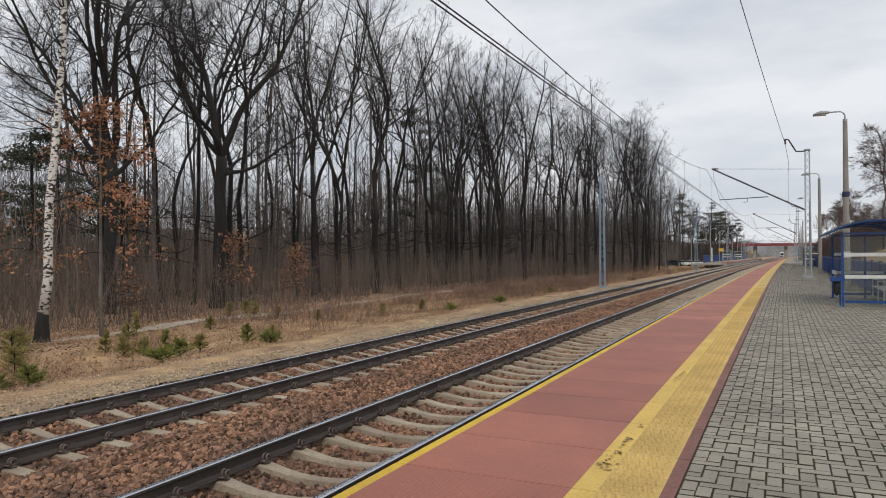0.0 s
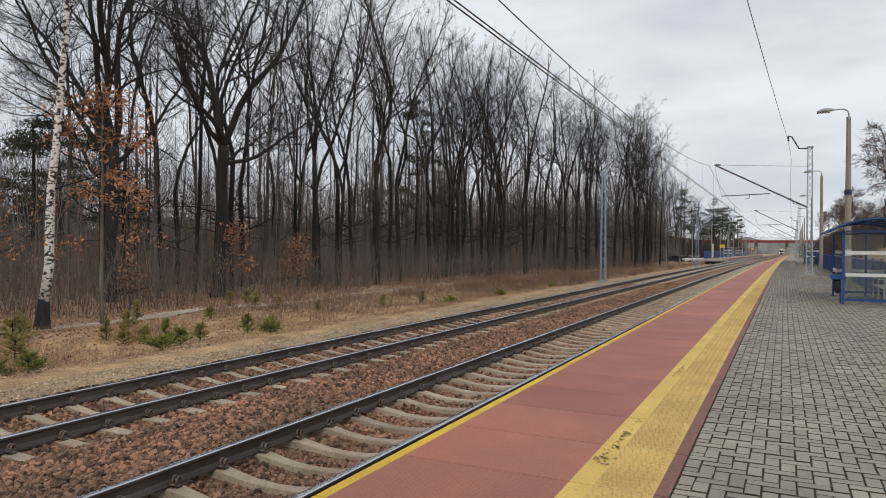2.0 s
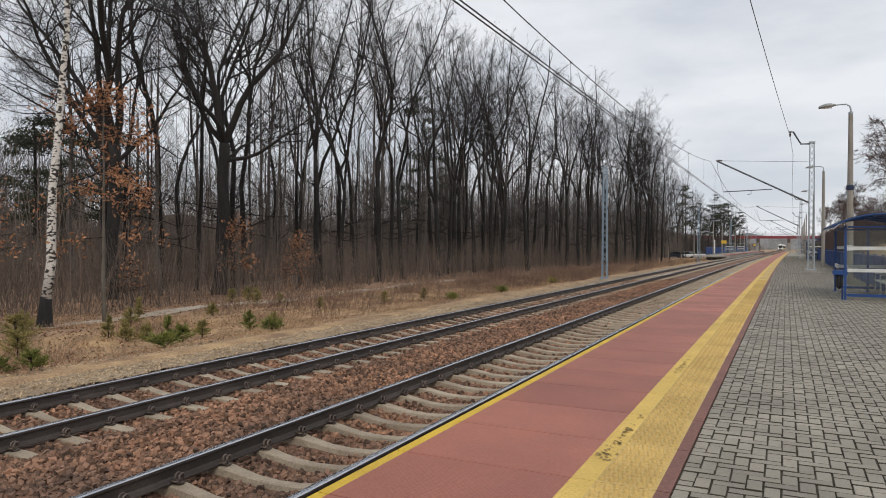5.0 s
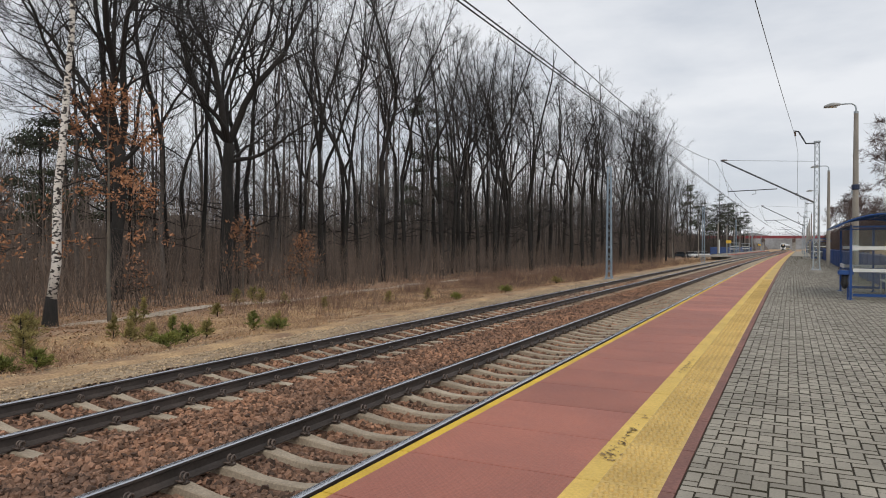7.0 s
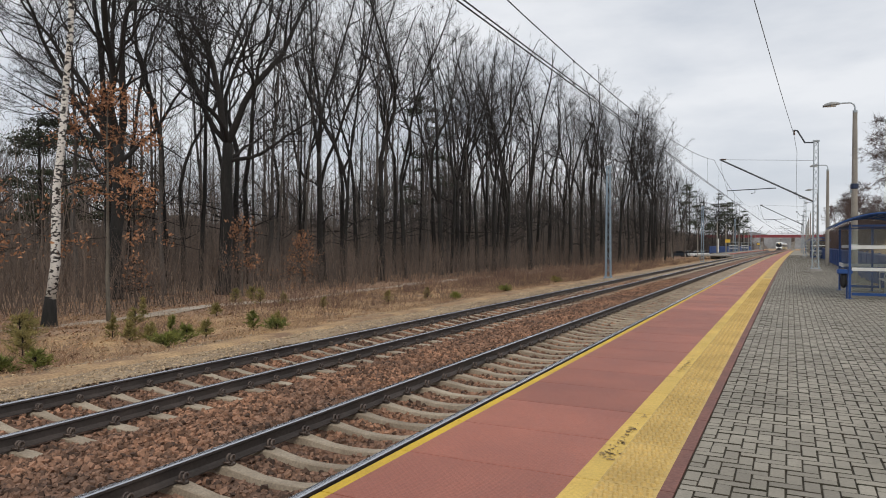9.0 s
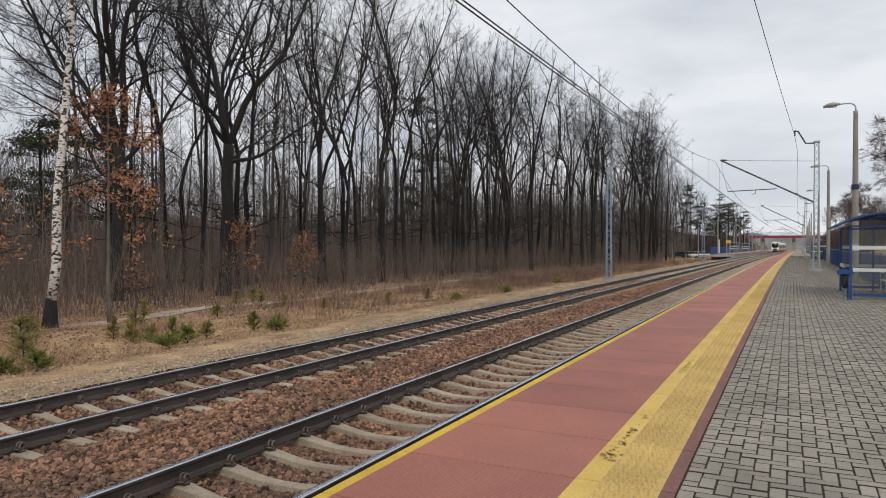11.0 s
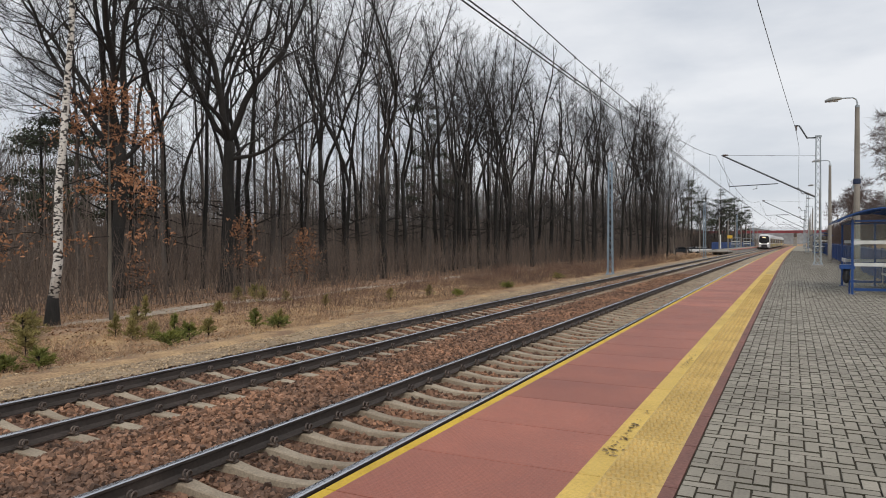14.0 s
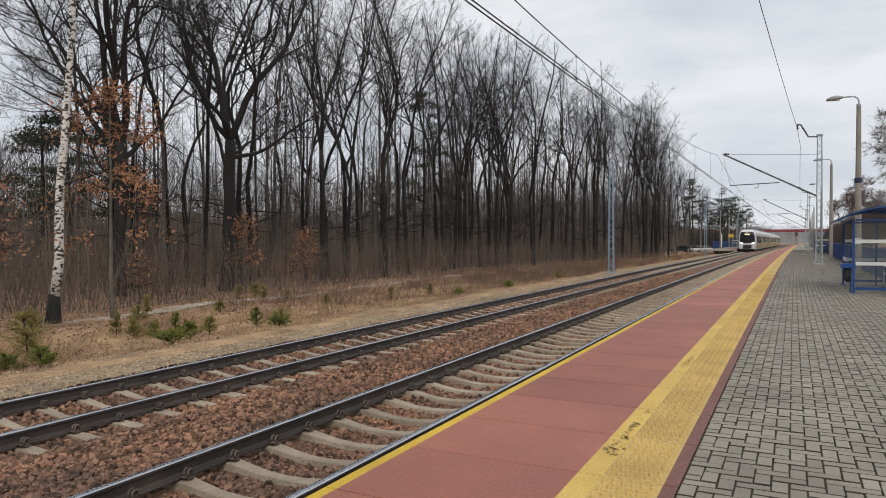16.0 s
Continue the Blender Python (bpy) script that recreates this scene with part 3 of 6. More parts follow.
def bare_tree(seed, height, radius, forked=True, dense=True, spread=0.27, crook=0.05, twig=None, droop=0.085, kids=(9, 5, 5, 3), thin=None):
    """The meshes of one leafless tree: trunk and branches."""
    rng = random.Random(seed)
    trunk, crown = Shape(), Shape()
    fork = height * rng.uniform(0.24, 0.38)
    room = (height * 0.56, height * spread, height * 0.47)
    pts, rad = [Vector((0, 0, -0.25))], [radius * 1.5]
    lean = Vector((rng.gauss(0, 0.03), rng.gauss(0, 0.03), 1))
    p = Vector((0, 0, 0.25))
    for i in range(7):
        pts.append(p.copy())
        rad.append(radius * (1.06 - 0.05 * i))
        p = p + (lean + Vector((rng.gauss(0, 0.035), rng.gauss(0, 0.035), 0))) * fork / 7
    pts.append(p.copy())
    rad.append(radius * 0.66)
    trunk.tube(pts, rad, 9)
    n = rng.choice((2, 3)) if forked else 1
    thin = thin or (0.008 if dense else 0.0115)
    for k in range(n):
        w = rng.uniform(0, 6.28) + k * 6.28 / n
        tilt = rng.uniform(0.12, 0.36) if n > 1 else 0.04
        d = Vector((math.cos(w) * tilt, math.sin(w) * tilt, 1)).normalized()
        grow(crown, rng, p, d, (height - fork) * rng.uniform(0.92, 1.08), radius * (0.68 if n == 2 else 0.6 if n == 3 else 0.74), 0, 3, lift=droop,
             kids=(kids[0] + 1 - n if n > 1 else kids[0] + 5, *kids[1:]), wander=0.13, sprigs=3, thin=thin, room=room, crook=crook)
    for k in range(5):
        w = rng.uniform(0, 6.28)
        i = max(1, int(rng.uniform(0.5, 0.98) * 7))
        grow(crown, rng, pts[i], Vector((math.cos(w), math.sin(w), rng.uniform(0.1, 0.5))).normalized(), height * rng.uniform(0.10, 0.18), radius * 0.22, 1, 3,
             kids=(9, 4, 4, 3), lift=0.05, sprigs=2, thin=thin, room=room, crook=crook)
    return trunk.mesh("trunk", M_BARK, True), crown.mesh("crown", twig or M_TWIG, True)


def old_oak(x, y, height, radius, limbs, seed, label):
    """A spreading oak; each limb leaves the trunk at a height, towards a side, with a rise, a length and a thickness."""
    rng = random.Random(seed)
    root = tagged(new("old_oak"), label, "tree", "leafless trees of the wood")
    root.matrix_basis = pose(x, y, ground_z(x, y), 0, 0, 26.5)
    trunk, crown = Shape(), Shape()
    pts = [Vector((0, 0, -0.3)), Vector((0, 0, 0.2))]
    for i in range(8):
        pts.append(pts[-1] + Vector((rng.gauss(0, 0.07), rng.gauss(0, 0.07), height / 8)))
    rad = [radius * 1.6, radius * 1.15] + [radius * (1.0 - 0.035 * i) for i in range(8)]
    trunk.tube(pts, rad, 12)
    part("trunk", trunk, M_BARK, root, smooth=True)
    for h, side, deep, rise, length, thick in limbs:
        i = max(1, min(9, 1 + int(round(8 * h / height))))
        grow(crown, rng, pts[i], Vector((side, deep, rise)).normalized(), length, thick, 0, 3, lift=0.055, kids=(10, 6, 6, 3), wander=0.10, sprigs=3, thin=0.0085, crook=0.19)
    part("crown", crown, M_TWIG, root, smooth=True)


KINDS = [bare_tree(s, h, r, fk) for s, h, r, fk in ((1, 25, 0.26, True), (2, 24, 0.22, True), (3, 26, 0.19, False), (4, 24, 0.22, False),
                                                   (5, 24, 0.17, False), (6, 23, 0.15, False), (7, 25, 0.24, True))]
FAR_KINDS = [bare_tree(s + 50, h, r, fk, False) for s, h, r, fk in ((1, 24.5, 0.26, True), (2, 24, 0.24, False), (3, 25, 0.20, False), (4, 24, 0.24, True),
                                                                   (5, 24, 0.18, False), (6, 23, 0.18, False), (7, 24.5, 0.24, True))]


def plant_tree(kind, x, y, turn, scale=1.0, label="tall leafless deciduous tree with dark bark in the wood"):
    root = tagged(new("bare_tree"), label, "tree", "leafless trees of the wood")
    px, py, pz = bend(x, y, ground_z(x, y))
    for me, name in zip((KINDS if 0 > x and y < 75 else FAR_KINDS)[kind], ("trunk", "crown")):
        part(name, me, None, root)
    root.matrix_basis = pose(px, py, pz, 0, 0, turn) @ Matrix.Scale(scale, 4)
    return root


def wood_edge(y):
    return -27.5 + 4.0 * smooth(45, 75, y) + 3.6 * smooth(75, 120, y)


# trees that stand out at the edge of the wood
for kind, x, y, turn, sc in ((5, -34.0, 27.5, 200, 0.95), (2, -20.9, 119.0, 15, 1.0), (4, -20.4, 127.0, 80, 0.98), (2, -27.4, 62.0, 50, 0.98), (4, -26.5, 67.0, 120, 1.0), (3, -31.5, 33.5, 77, 1.0),
                             (1, -30.4, 40.8, 140, 1.02), (2, -31.8, 43.2, 20, 1.0), (3, -27.5, 44.5, 250, 1.05), (4, -28.0, 49.0, 300, 1.0), (0, -27.8, 55.0, 210, 0.95)):
    plant_tree(kind, x, y, turn, sc)
old_oak(-29.5, 23.2, 7.4, 0.33, ((6.2, -0.80, -0.2, 0.55, 10.5, 0.17), (7.0, -0.70, 0.2, 0.90, 9.5, 0.16), (7.3, -0.16, 0.1, 1.0, 11.0, 0.21), (7.3, 0.22, -0.1, 1.0, 11.5, 0.22),
                                 (5.2, -0.9, 0.3, 0.35, 8.0, 0.12), (6.9, -0.95, -0.3, 0.75, 11.0, 0.15), (6.6, 0.75, 0.3, 0.6, 7.0, 0.12)), 3, "old leafless oak with long crooked limbs and dark bark")
old_oak(-28.0, 28.9, 8.2, 0.36, ((8.0, -0.22, 0.1, 1.0, 12.0, 0.22), (8.1, 0.36, -0.1, 1.0, 12.0, 0.22), (7.7, -0.72, -0.1, 0.72, 10.5, 0.16), (7.6, 0.95, 0.1, 0.22, 6.5, 0.13),
                                 (8.0, 0.1, -0.5, 1.0, 9.0, 0.15), (6.8, 0.6, 0.6, 0.6, 6.0, 0.10)), 8, "massive leafless oak forking into crooked limbs at the wood's edge")
rng = random.Random(11)
y = 12.0
while y < 160:
    for depth in (0, 1, 2):
        x = wood_edge(y) - depth * 5.0 - rng.uniform(0, 4.5) - (2.0 if y < 60 else 0)
        yy = y + rng.uniform(-2.5, 2.5)
        if depth == 2 and (y > 95 or rng.random() < 0.35):
            continue
        if math.hypot(x + 28.5, yy - 27) > 2.5 and -x / yy < 1.44 and (yy < 60 or x / yy < -0.165):
            plant_tree(rng.randrange(1, 7), x, yy, rng.uniform(0, 360), rng.uniform(0.90, 1.06) * (1.0 + 0.09 * smooth(70, 150, y)))
    y += 4.2 if y < 90 else 5.5


for k in range(15):
    yy = rng.uniform(196, 238)
    plant_tree(rng.randrange(1, 7), -29 - rng.uniform(0, 17), yy, rng.uniform(0, 360), rng.uniform(0.95, 1.12))


# several times paler than M_BARK and M_TWIG of the nearer trees
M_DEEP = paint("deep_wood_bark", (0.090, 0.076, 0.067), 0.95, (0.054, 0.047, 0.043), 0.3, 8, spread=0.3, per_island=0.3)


def deep_wood():
    """The closely set trees further in, a mass nobody could count."""
    s, rng = Shape(), random.Random(21)
    for k in range(500):
        y = rng.uniform(6, 215)
        x = wood_edge(y) - 9 - 50 * rng.random() ** 1.3
        if rng.random() < 0.3:
            x = wood_edge(y) - rng.uniform(2, 20)
        h, r = rng.uniform(13, 23), rng.uniform(0.07, 0.19)
        if -x / y > 1.40:
            h *= 0.5
        px, py, pz = bend(x, y, -1.5)
        pts, rad = [], []
        lx, ly = rng.gauss(0, 0.03), rng.gauss(0, 0.03)
        for i in range(6):
            t = i / 5
            pts.append(Vector((px + lx * h * t + rng.gauss(0, 0.08), py + ly * h * t + rng.gauss(0, 0.08), pz + h * t)))
            rad.append(r * (1 - 0.9 * t))
        s.tube(pts, rad, 5, cap=False)
        for j in range(16):
            t = rng.uniform(0.28, 0.97)
            a = pts[0].lerp(pts[5], t)
            w = rng.uniform(0, 6.28)
            d = Vector((math.cos(w), math.sin(w), rng.uniform(0.6, 1.6))).normalized()
            ln = h * 0.26 * (1.1 - t) + 0.8
            b = a + d * ln * 0.5
            c = b + (d + Vector((rng.gauss(0, .2), rng.gauss(0, .2), 0.25))).normalized() * ln * 0.5
            s.tube([a, b, c], [r * 0.3 * (1.1 - t) + 0.01, r * 0.18 * (1.1 - t) + 0.008, 0.004], 3, cap=False)
            for i in range(5):
                e = a.lerp(c, rng.uniform(0.3, 1.0))
                g = e + (d * 0.6 + Vector((rng.gauss(0, .6), rng.gauss(0, .6), rng.gauss(0.3, .4)))).normalized() * ln * rng.uniform(0.25, 0.5)
                s.tube([e, g], [0.011, 0.004], 3, cap=False)
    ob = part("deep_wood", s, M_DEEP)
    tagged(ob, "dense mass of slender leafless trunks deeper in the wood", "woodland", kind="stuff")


deep_wood()


def needles(name, base, way, length, radius, material, label, category):
    """Thin tapered stalks, three faces each."""
    n = len(base)
    way = way / np.linalg.norm(way, axis=1)[:, None]
    a = np.cross(way, np.array((0.3, 0.9, 0.1)))
    a /= np.linalg.norm(a, axis=1)[:, None]
    b = np.cross(way, a)
    v = np.empty((n, 4, 3))
    for k in range(3):
        w = 2 * math.pi * k / 3
        v[:, k] = base + (a * math.cos(w) + b * math.sin(w)) * radius[:, None]
    v[:, 3] = base + way * length[:, None]
    f = (np.array([(0, 1, 3), (1, 2, 3), (2, 0, 3)])[None] + 4 * np.arange(n)[:, None, None]).reshape(-1, 3)
    return tagged(new(name, fast_mesh(name, v.reshape(-1, 3), f, material)), label, category, kind="stuff")


def brush():
    """Bushy undergrowth: stems with side twigs along the wood."""
    rng = np.random.default_rng(4)
    n = 15000
    y = 6 + 160 * rng.random(n) ** 1.2
    x = np.array([wood_edge(q) for q in y]) + 2.5 - 26 * rng.random(n) ** 1.5
    keep = ((y < 60) | (x / y < -0.165)) & off_path(x, y)
    x, y = x[keep], y[keep]
    n = len(x)
    z = np.array([ground_z(a, b) for a, b in zip(x, y)])
    p = bend_array(np.stack([x, y, z - 0.05], 1))
    h = rng.uniform(0.8, 3.8, n) * np.clip((-x - 18) / 10 + 0.3, 0.35, 1.1)
    d = np.stack([rng.normal(0, 0.22, n), rng.normal(0, 0.22, n), np.ones(n)], 1)
    B, D, L, R = [p], [d], [h], [0.006 + 0.0035 * h]
    un = d / np.linalg.norm(d, axis=1)[:, None]
    for k in range(4):
        t = rng.uniform(0.25, 0.9, n)
        B.append(p + un * (h * t)[:, None])
        D.append(un * 0.9 + rng.normal(0, 0.5, (n, 3)))
        L.append(h * (1.05 - t) * rng.uniform(0.4, 0.8, n))
        R.append(0.004 + 0.002 * h * (1 - t))
    needles("undergrowth", np.concatenate(B), np.concatenate(D), np.concatenate(L), np.concatenate(R), M_BRUSH, "brown leafless bushy undergrowth along the wood", "undergrowth")


brush()


def thicket():
    """Slender saplings and fine upright twigs that close the view between the trunks."""
    rng = np.random.default_rng(14)
    n = 9000
    y = 2 + 205 * rng.random(n)
    x = np.array([wood_edge(q) for q in y]) - 6 - 44 * rng.random(n)
    p = bend_array(np.stack([x, y, np.full(n, -1.5)], 1))
    h = rng.uniform(3.0, 10.5, n)
    d = np.stack([rng.normal(0, 0.10, n), rng.normal(0, 0.10, n), np.ones(n)], 1)
    un = d / np.linalg.norm(d, axis=1)[:, None]
    B, D, L, R = [p], [d], [h], [0.012 + 0.0035 * h]
    for k in range(7):
        t = rng.uniform(0.15, 0.95, n)
        B.append(p + un * (h * t)[:, None])
        D.append(un * 0.8 + rng.normal(0, 0.55, (n, 3)))
        L.append(h * (1.1 - t) * rng.uniform(0.2, 0.55, n))
        R.append(0.007 + 0.002 * h * (1 - t))
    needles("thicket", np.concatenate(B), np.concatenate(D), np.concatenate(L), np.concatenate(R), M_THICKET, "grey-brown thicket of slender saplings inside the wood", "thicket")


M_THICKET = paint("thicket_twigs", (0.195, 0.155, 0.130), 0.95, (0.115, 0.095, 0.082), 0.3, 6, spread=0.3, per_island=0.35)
thicket()


def weeds():
    """Dry stalks and grass between the gravel and the path."""
    rng = np.random.default_rng(8)
    n = 110000
    y = 5 + 150 * rng.random(n) ** 1.9
    x = -13.1 - 11 * rng.random(n) ** 1.1
    clump = np.array([noise.noise((a * 0.5, b * 0.35, 4.0)) for a, b in zip(x, y)])
    keep = (clump > rng.uniform(-0.6, 0.35, n)) & off_path(x, y)
    x, y, clump = x[keep], y[keep], clump[keep]
    n = len(x)
    z = np.array([ground_z(a, b) for a, b in zip(x, y)])
    tall = np.clip((y - 24) / 25, 0, 1) * (1 - 0.8 * np.clip((y - 55) / 40, 0, 1))
    h = rng.uniform(0.06, 0.34, n) * (1 + clump) + tall * rng.uniform(0.0, 0.9, n) * np.clip(clump + 0.5, 0, 1)
    d = np.stack([rng.normal(0, 0.7, n), rng.normal(0, 0.7, n), np.ones(n)], 1)
    p, r = bend_array(np.stack([x, y, z - 0.01], 1)), np.full(n, 0.0065) + 0.003 * tall
    brown = h > 0.42
    needles("dry_grass", p[~brown], d[~brown], h[~brown], r[~brown], M_STRAW, "dry straw-coloured grass on the verge", "grass")
    needles("brown_weeds", p[brown], d[brown], h[brown] * 1.25, r[brown], M_WEED, "tall brown withered weed stalks on the verge", "weeds")


M_WEED = paint("withered_weed", (0.20, 0.120, 0.085), 0.95, (0.11, 0.070, 0.052), 0.5, 9, spread=0.3, per_island=0.4)
M_STRAW = paint("dry_straw", (0.46, 0.315, 0.175), 0.95, (0.23, 0.140, 0.090), 0.5, 9, spread=0.3, per_island=0.4)
weeds()


def verge_shrubs():
    """Reddish brown leafless shrubs along the verge, each a sheaf of forked stems."""
    rng = np.random.default_rng(51)
    clumps = 330
    cy = 20 + 95 * rng.random(clumps) ** 1.3
    cx = -14.6 - 6.5 * rng.random(clumps)
    m = 9
    y, x = np.repeat(cy, m) + rng.normal(0, 0.28, clumps * m), np.repeat(cx, m) + rng.normal(0, 0.28, clumps * m)
    n = len(x)
    z = np.array([ground_z(a, b) for a, b in zip(x, y)])
    p = bend_array(np.stack([x, y, z - 0.03], 1))
    h = np.repeat(rng.uniform(0.45, 1.35, clumps), m) * rng.uniform(0.6, 1.1, n)
    d = np.stack([rng.normal(0, 0.30, n), rng.normal(0, 0.30, n), np.ones(n)], 1)
    un = d / np.linalg.norm(d, axis=1)[:, None]
    B, D, L, R = [p], [d], [h], [np.full(n, 0.007)]
    for k in range(4):
        t = rng.uniform(0.2, 0.9, n)
        B.append(p + un * (h * t)[:, None])
        D.append(un * 0.9 + rng.normal(0, 0.45, (n, 3)))
        L.append(h * (1.1 - t) * rng.uniform(0.4, 0.8, n))
        R.append(np.full(n, 0.0045))
    needles("verge_shrubs", np.concatenate(B), np.concatenate(D), np.concatenate(L), np.concatenate(R), M_WEED, "reddish-brown leafless shrubs on the verge", "shrubs")


verge_shrubs()


def far_woods():
    """Dim masses of woodland behind the trees and along the horizon."""
    s = Shape()
    rng = random.Random(3)
    line = [(-85, -20), (-82, 60), (-74, 120), (-60, 175), (-46, 215), (-40, 300), (-46, 560), (-42, 800)]
    for lay in range(3):
        prev = None
        for i in range(len(line) - 1):
            for k in range(40):
                t = k / 40
                x = line[i][0] + (line[i + 1][0] - line[i][0]) * t + lay * 6 + rng.uniform(-2, 2)
                y = line[i][1] + (line[i + 1][1] - line[i][1]) * t
                h = 7.5 - lay * 1.9 + 2.5 * noise.noise((y * 0.08, lay * 9.0, 0)) + rng.uniform(-2.2, 2.2)
                px, py, pz = bend(x, y, -2.0)
                cur = [(px, py, pz), (px - 1.5, py, pz + h * 0.6), (px - 2.5, py, pz + h)]
                if prev:
                    s.add(prev + cur, [(0, 3, 4, 1), (1, 4, 5, 2)])
                prev = cur
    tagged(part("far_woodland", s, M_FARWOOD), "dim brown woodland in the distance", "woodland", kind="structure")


far_woods()


def horizon_woods():
    """The last rise of woodland across the line, distance haze painted into its grey-blue."""
    s, rng = Shape(), random.Random(4)
    prev = None
    for k in range(90):
        x = -420 + k * 9.5
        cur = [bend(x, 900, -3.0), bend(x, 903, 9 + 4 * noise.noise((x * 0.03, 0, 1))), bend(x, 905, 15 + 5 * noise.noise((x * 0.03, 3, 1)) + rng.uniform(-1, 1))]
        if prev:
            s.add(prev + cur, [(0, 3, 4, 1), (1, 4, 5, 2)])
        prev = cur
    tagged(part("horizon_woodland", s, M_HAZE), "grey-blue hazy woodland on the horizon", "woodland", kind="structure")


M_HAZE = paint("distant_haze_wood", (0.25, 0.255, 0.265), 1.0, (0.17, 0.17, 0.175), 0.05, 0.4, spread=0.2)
horizon_woods()


def wood_fringe():
    """Fine twigs that rise above the distant woodland."""
    rng = np.random.default_rng(19)
    n = 36000
    y = rng.uniform(-15, 240, n)
    x = np.interp(y, [-20, 60, 120, 175, 215, 300], [-80, -77, -69, -55, -41, -36]) + rng.uniform(-5, 6, n)
    z = 0.5 + 11.0 * rng.random(n) ** 1.7
    d = np.stack([rng.normal(0, 0.28, n), rng.normal(0, 0.28, n), np.ones(n)], 1)
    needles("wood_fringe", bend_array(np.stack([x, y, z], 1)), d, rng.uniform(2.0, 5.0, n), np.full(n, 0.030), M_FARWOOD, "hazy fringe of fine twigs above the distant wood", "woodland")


wood_fringe()


def far_brush():
    """Bare saplings behind the opposite platform and by the bridge."""
    rng = np.random.default_rng(37)
    n = 4200
    y = rng.uniform(200, 345, n)
    x = -17.5 - 34 * rng.random(n) ** 1.2
    p = bend_array(np.stack([x, y, np.full(n, -1.6)], 1))
    h = rng.uniform(3.0, 9.5, n)
    d = np.stack([rng.normal(0, 0.12, n), rng.normal(0, 0.12, n), np.ones(n)], 1)
    un = d / np.linalg.norm(d, axis=1)[:, None]
    B, D, L, R = [p], [d], [h], [0.03 + 0.005 * h]
    for k in range(7):
        t = rng.uniform(0.2, 0.95, n)
        B.append(p + un * (h * t)[:, None])
        D.append(un * 0.8 + rng.normal(0, 0.5, (n, 3)))
        L.append(h * (1.1 - t) * rng.uniform(0.25, 0.6, n))
        R.append(np.full(n, 0.022))
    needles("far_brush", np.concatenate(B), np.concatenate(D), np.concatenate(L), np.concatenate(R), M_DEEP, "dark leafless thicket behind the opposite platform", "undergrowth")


far_brush()


def fallen_leaves():
    """Dry leaves strewn over the ground between the gravel and the wood."""
    rng = np.random.default_rng(23)
    n = 52000
    y = 5 + 60 * rng.random(n) ** 1.5
    x = -13.3 - 18 * rng.random(n) ** 0.75
    z = np.array([ground_z(a, b) for a, b in zip(x, y)]) + 0.015
    c = bend_array(np.stack([x, y, z], 1))
    w = rng.uniform(0, 6.28, n)
    a = np.stack([np.cos(w), np.sin(w), rng.normal(0, 0.45, n)], 1)
    b = np.stack([-np.sin(w), np.cos(w), rng.normal(0, 0.45, n)], 1)
    s = rng.uniform(0.025, 0.065, n)[:, None]
    v = np.stack([c - a * s, c - b * s * 0.55, c + a * s, c + b * s * 0.55], 1)
    me = fast_mesh("fallen_leaves", v.reshape(-1, 3), np.arange(4 * n).reshape(-1, 4), M_FALLEN)
    tagged(new("fallen_leaves", me), "dry brown fallen leaves on the ground", "leaves", kind="stuff")


M_FALLEN = paint("fallen_leaf", (0.38, 0.225, 0.125), 0.9, (0.22, 0.125, 0.075), 0.5, 10, per_island=0.5)
fallen_leaves()


def bank_brush():
    """Reddish-brown twiggy growth on the bank behind the fence."""
    rng = np.random.default_rng(29)
    n = 5200
    y = 72 + 166 * rng.random(n) ** 1.2
    x = 5.0 + 5.5 * rng.random(n)
    p = bend_array(np.stack([x, y, np.array([ground_z(a, b) for a, b in zip(x, y)])], 1))
    tall = np.where((y > 60) & (y < 92), 5.0, 4.5)
    h = rng.uniform(0.25, 1.0, n) * tall * np.clip((x - 4) / 2.5, 0.2, 1)
    d = np.stack([rng.normal(0, 0.10, n), rng.normal(0, 0.10, n), np.ones(n)], 1)
    un = d / np.linalg.norm(d, axis=1)[:, None]
    B, D, L, R = [p], [d], [h], [0.008 + 0.003 * h]
    for k in range(8):
        t = rng.uniform(0.25, 0.97, n)
        B.append(p + un * (h * t)[:, None])
        D.append(un * 0.5 + rng.normal(0, 0.6, (n, 3)))
        L.append(np.minimum(1.6, h * (1.15 - t) * rng.uniform(0.3, 0.6, n) + 0.2))
        R.append(np.full(n, 0.008))
    needles("bank_brush", np.concatenate(B), np.concatenate(D), np.concatenate(L), np.concatenate(R), M_BANKTWIG, "reddish-brown twiggy growth on the bank", "undergrowth")


M_BANKTWIG = paint("bank_twigs", (0.110, 0.076, 0.067), 0.95, (0.066, 0.048, 0.043), 0.4, 6, per_island=0.3)
bank_brush()

# ---- overhead line ----
def at(x, y, z=0.0, turn=0.0):
    return pose(*bend(x, y, z), 0, 0, turn)


def lattice_column(w0, w1, h, bays, material, root):
    """Four corner angles with zigzag bracing, one part for each member."""
    def corner(i, t):
        w = (w0 + (w1 - w0) * t) / 2
        return Vector(((-w, w, w, -w)[i], (-w, -w, w, w)[i], h * t))
    for i in range(4):
        s = Shape()
        s.tube([corner(i, 0), corner(i, 1)], 0.038, 4)
        part("corner_post", s, material, root)
    for i in range(4):
        s = Shape()
        for k in range(bays):
            a, b = corner(i, k / bays), corner((i + 1) % 4, (k + 1) / bays)
            c, d = corner((i + 1) % 4, k / bays), corner(i, (k + 1) / bays)
            s.tube([a, b] if k % 2 else [c, d], 0.017, 4, cap=False)
        part("lattice_bracing", s, material, root)


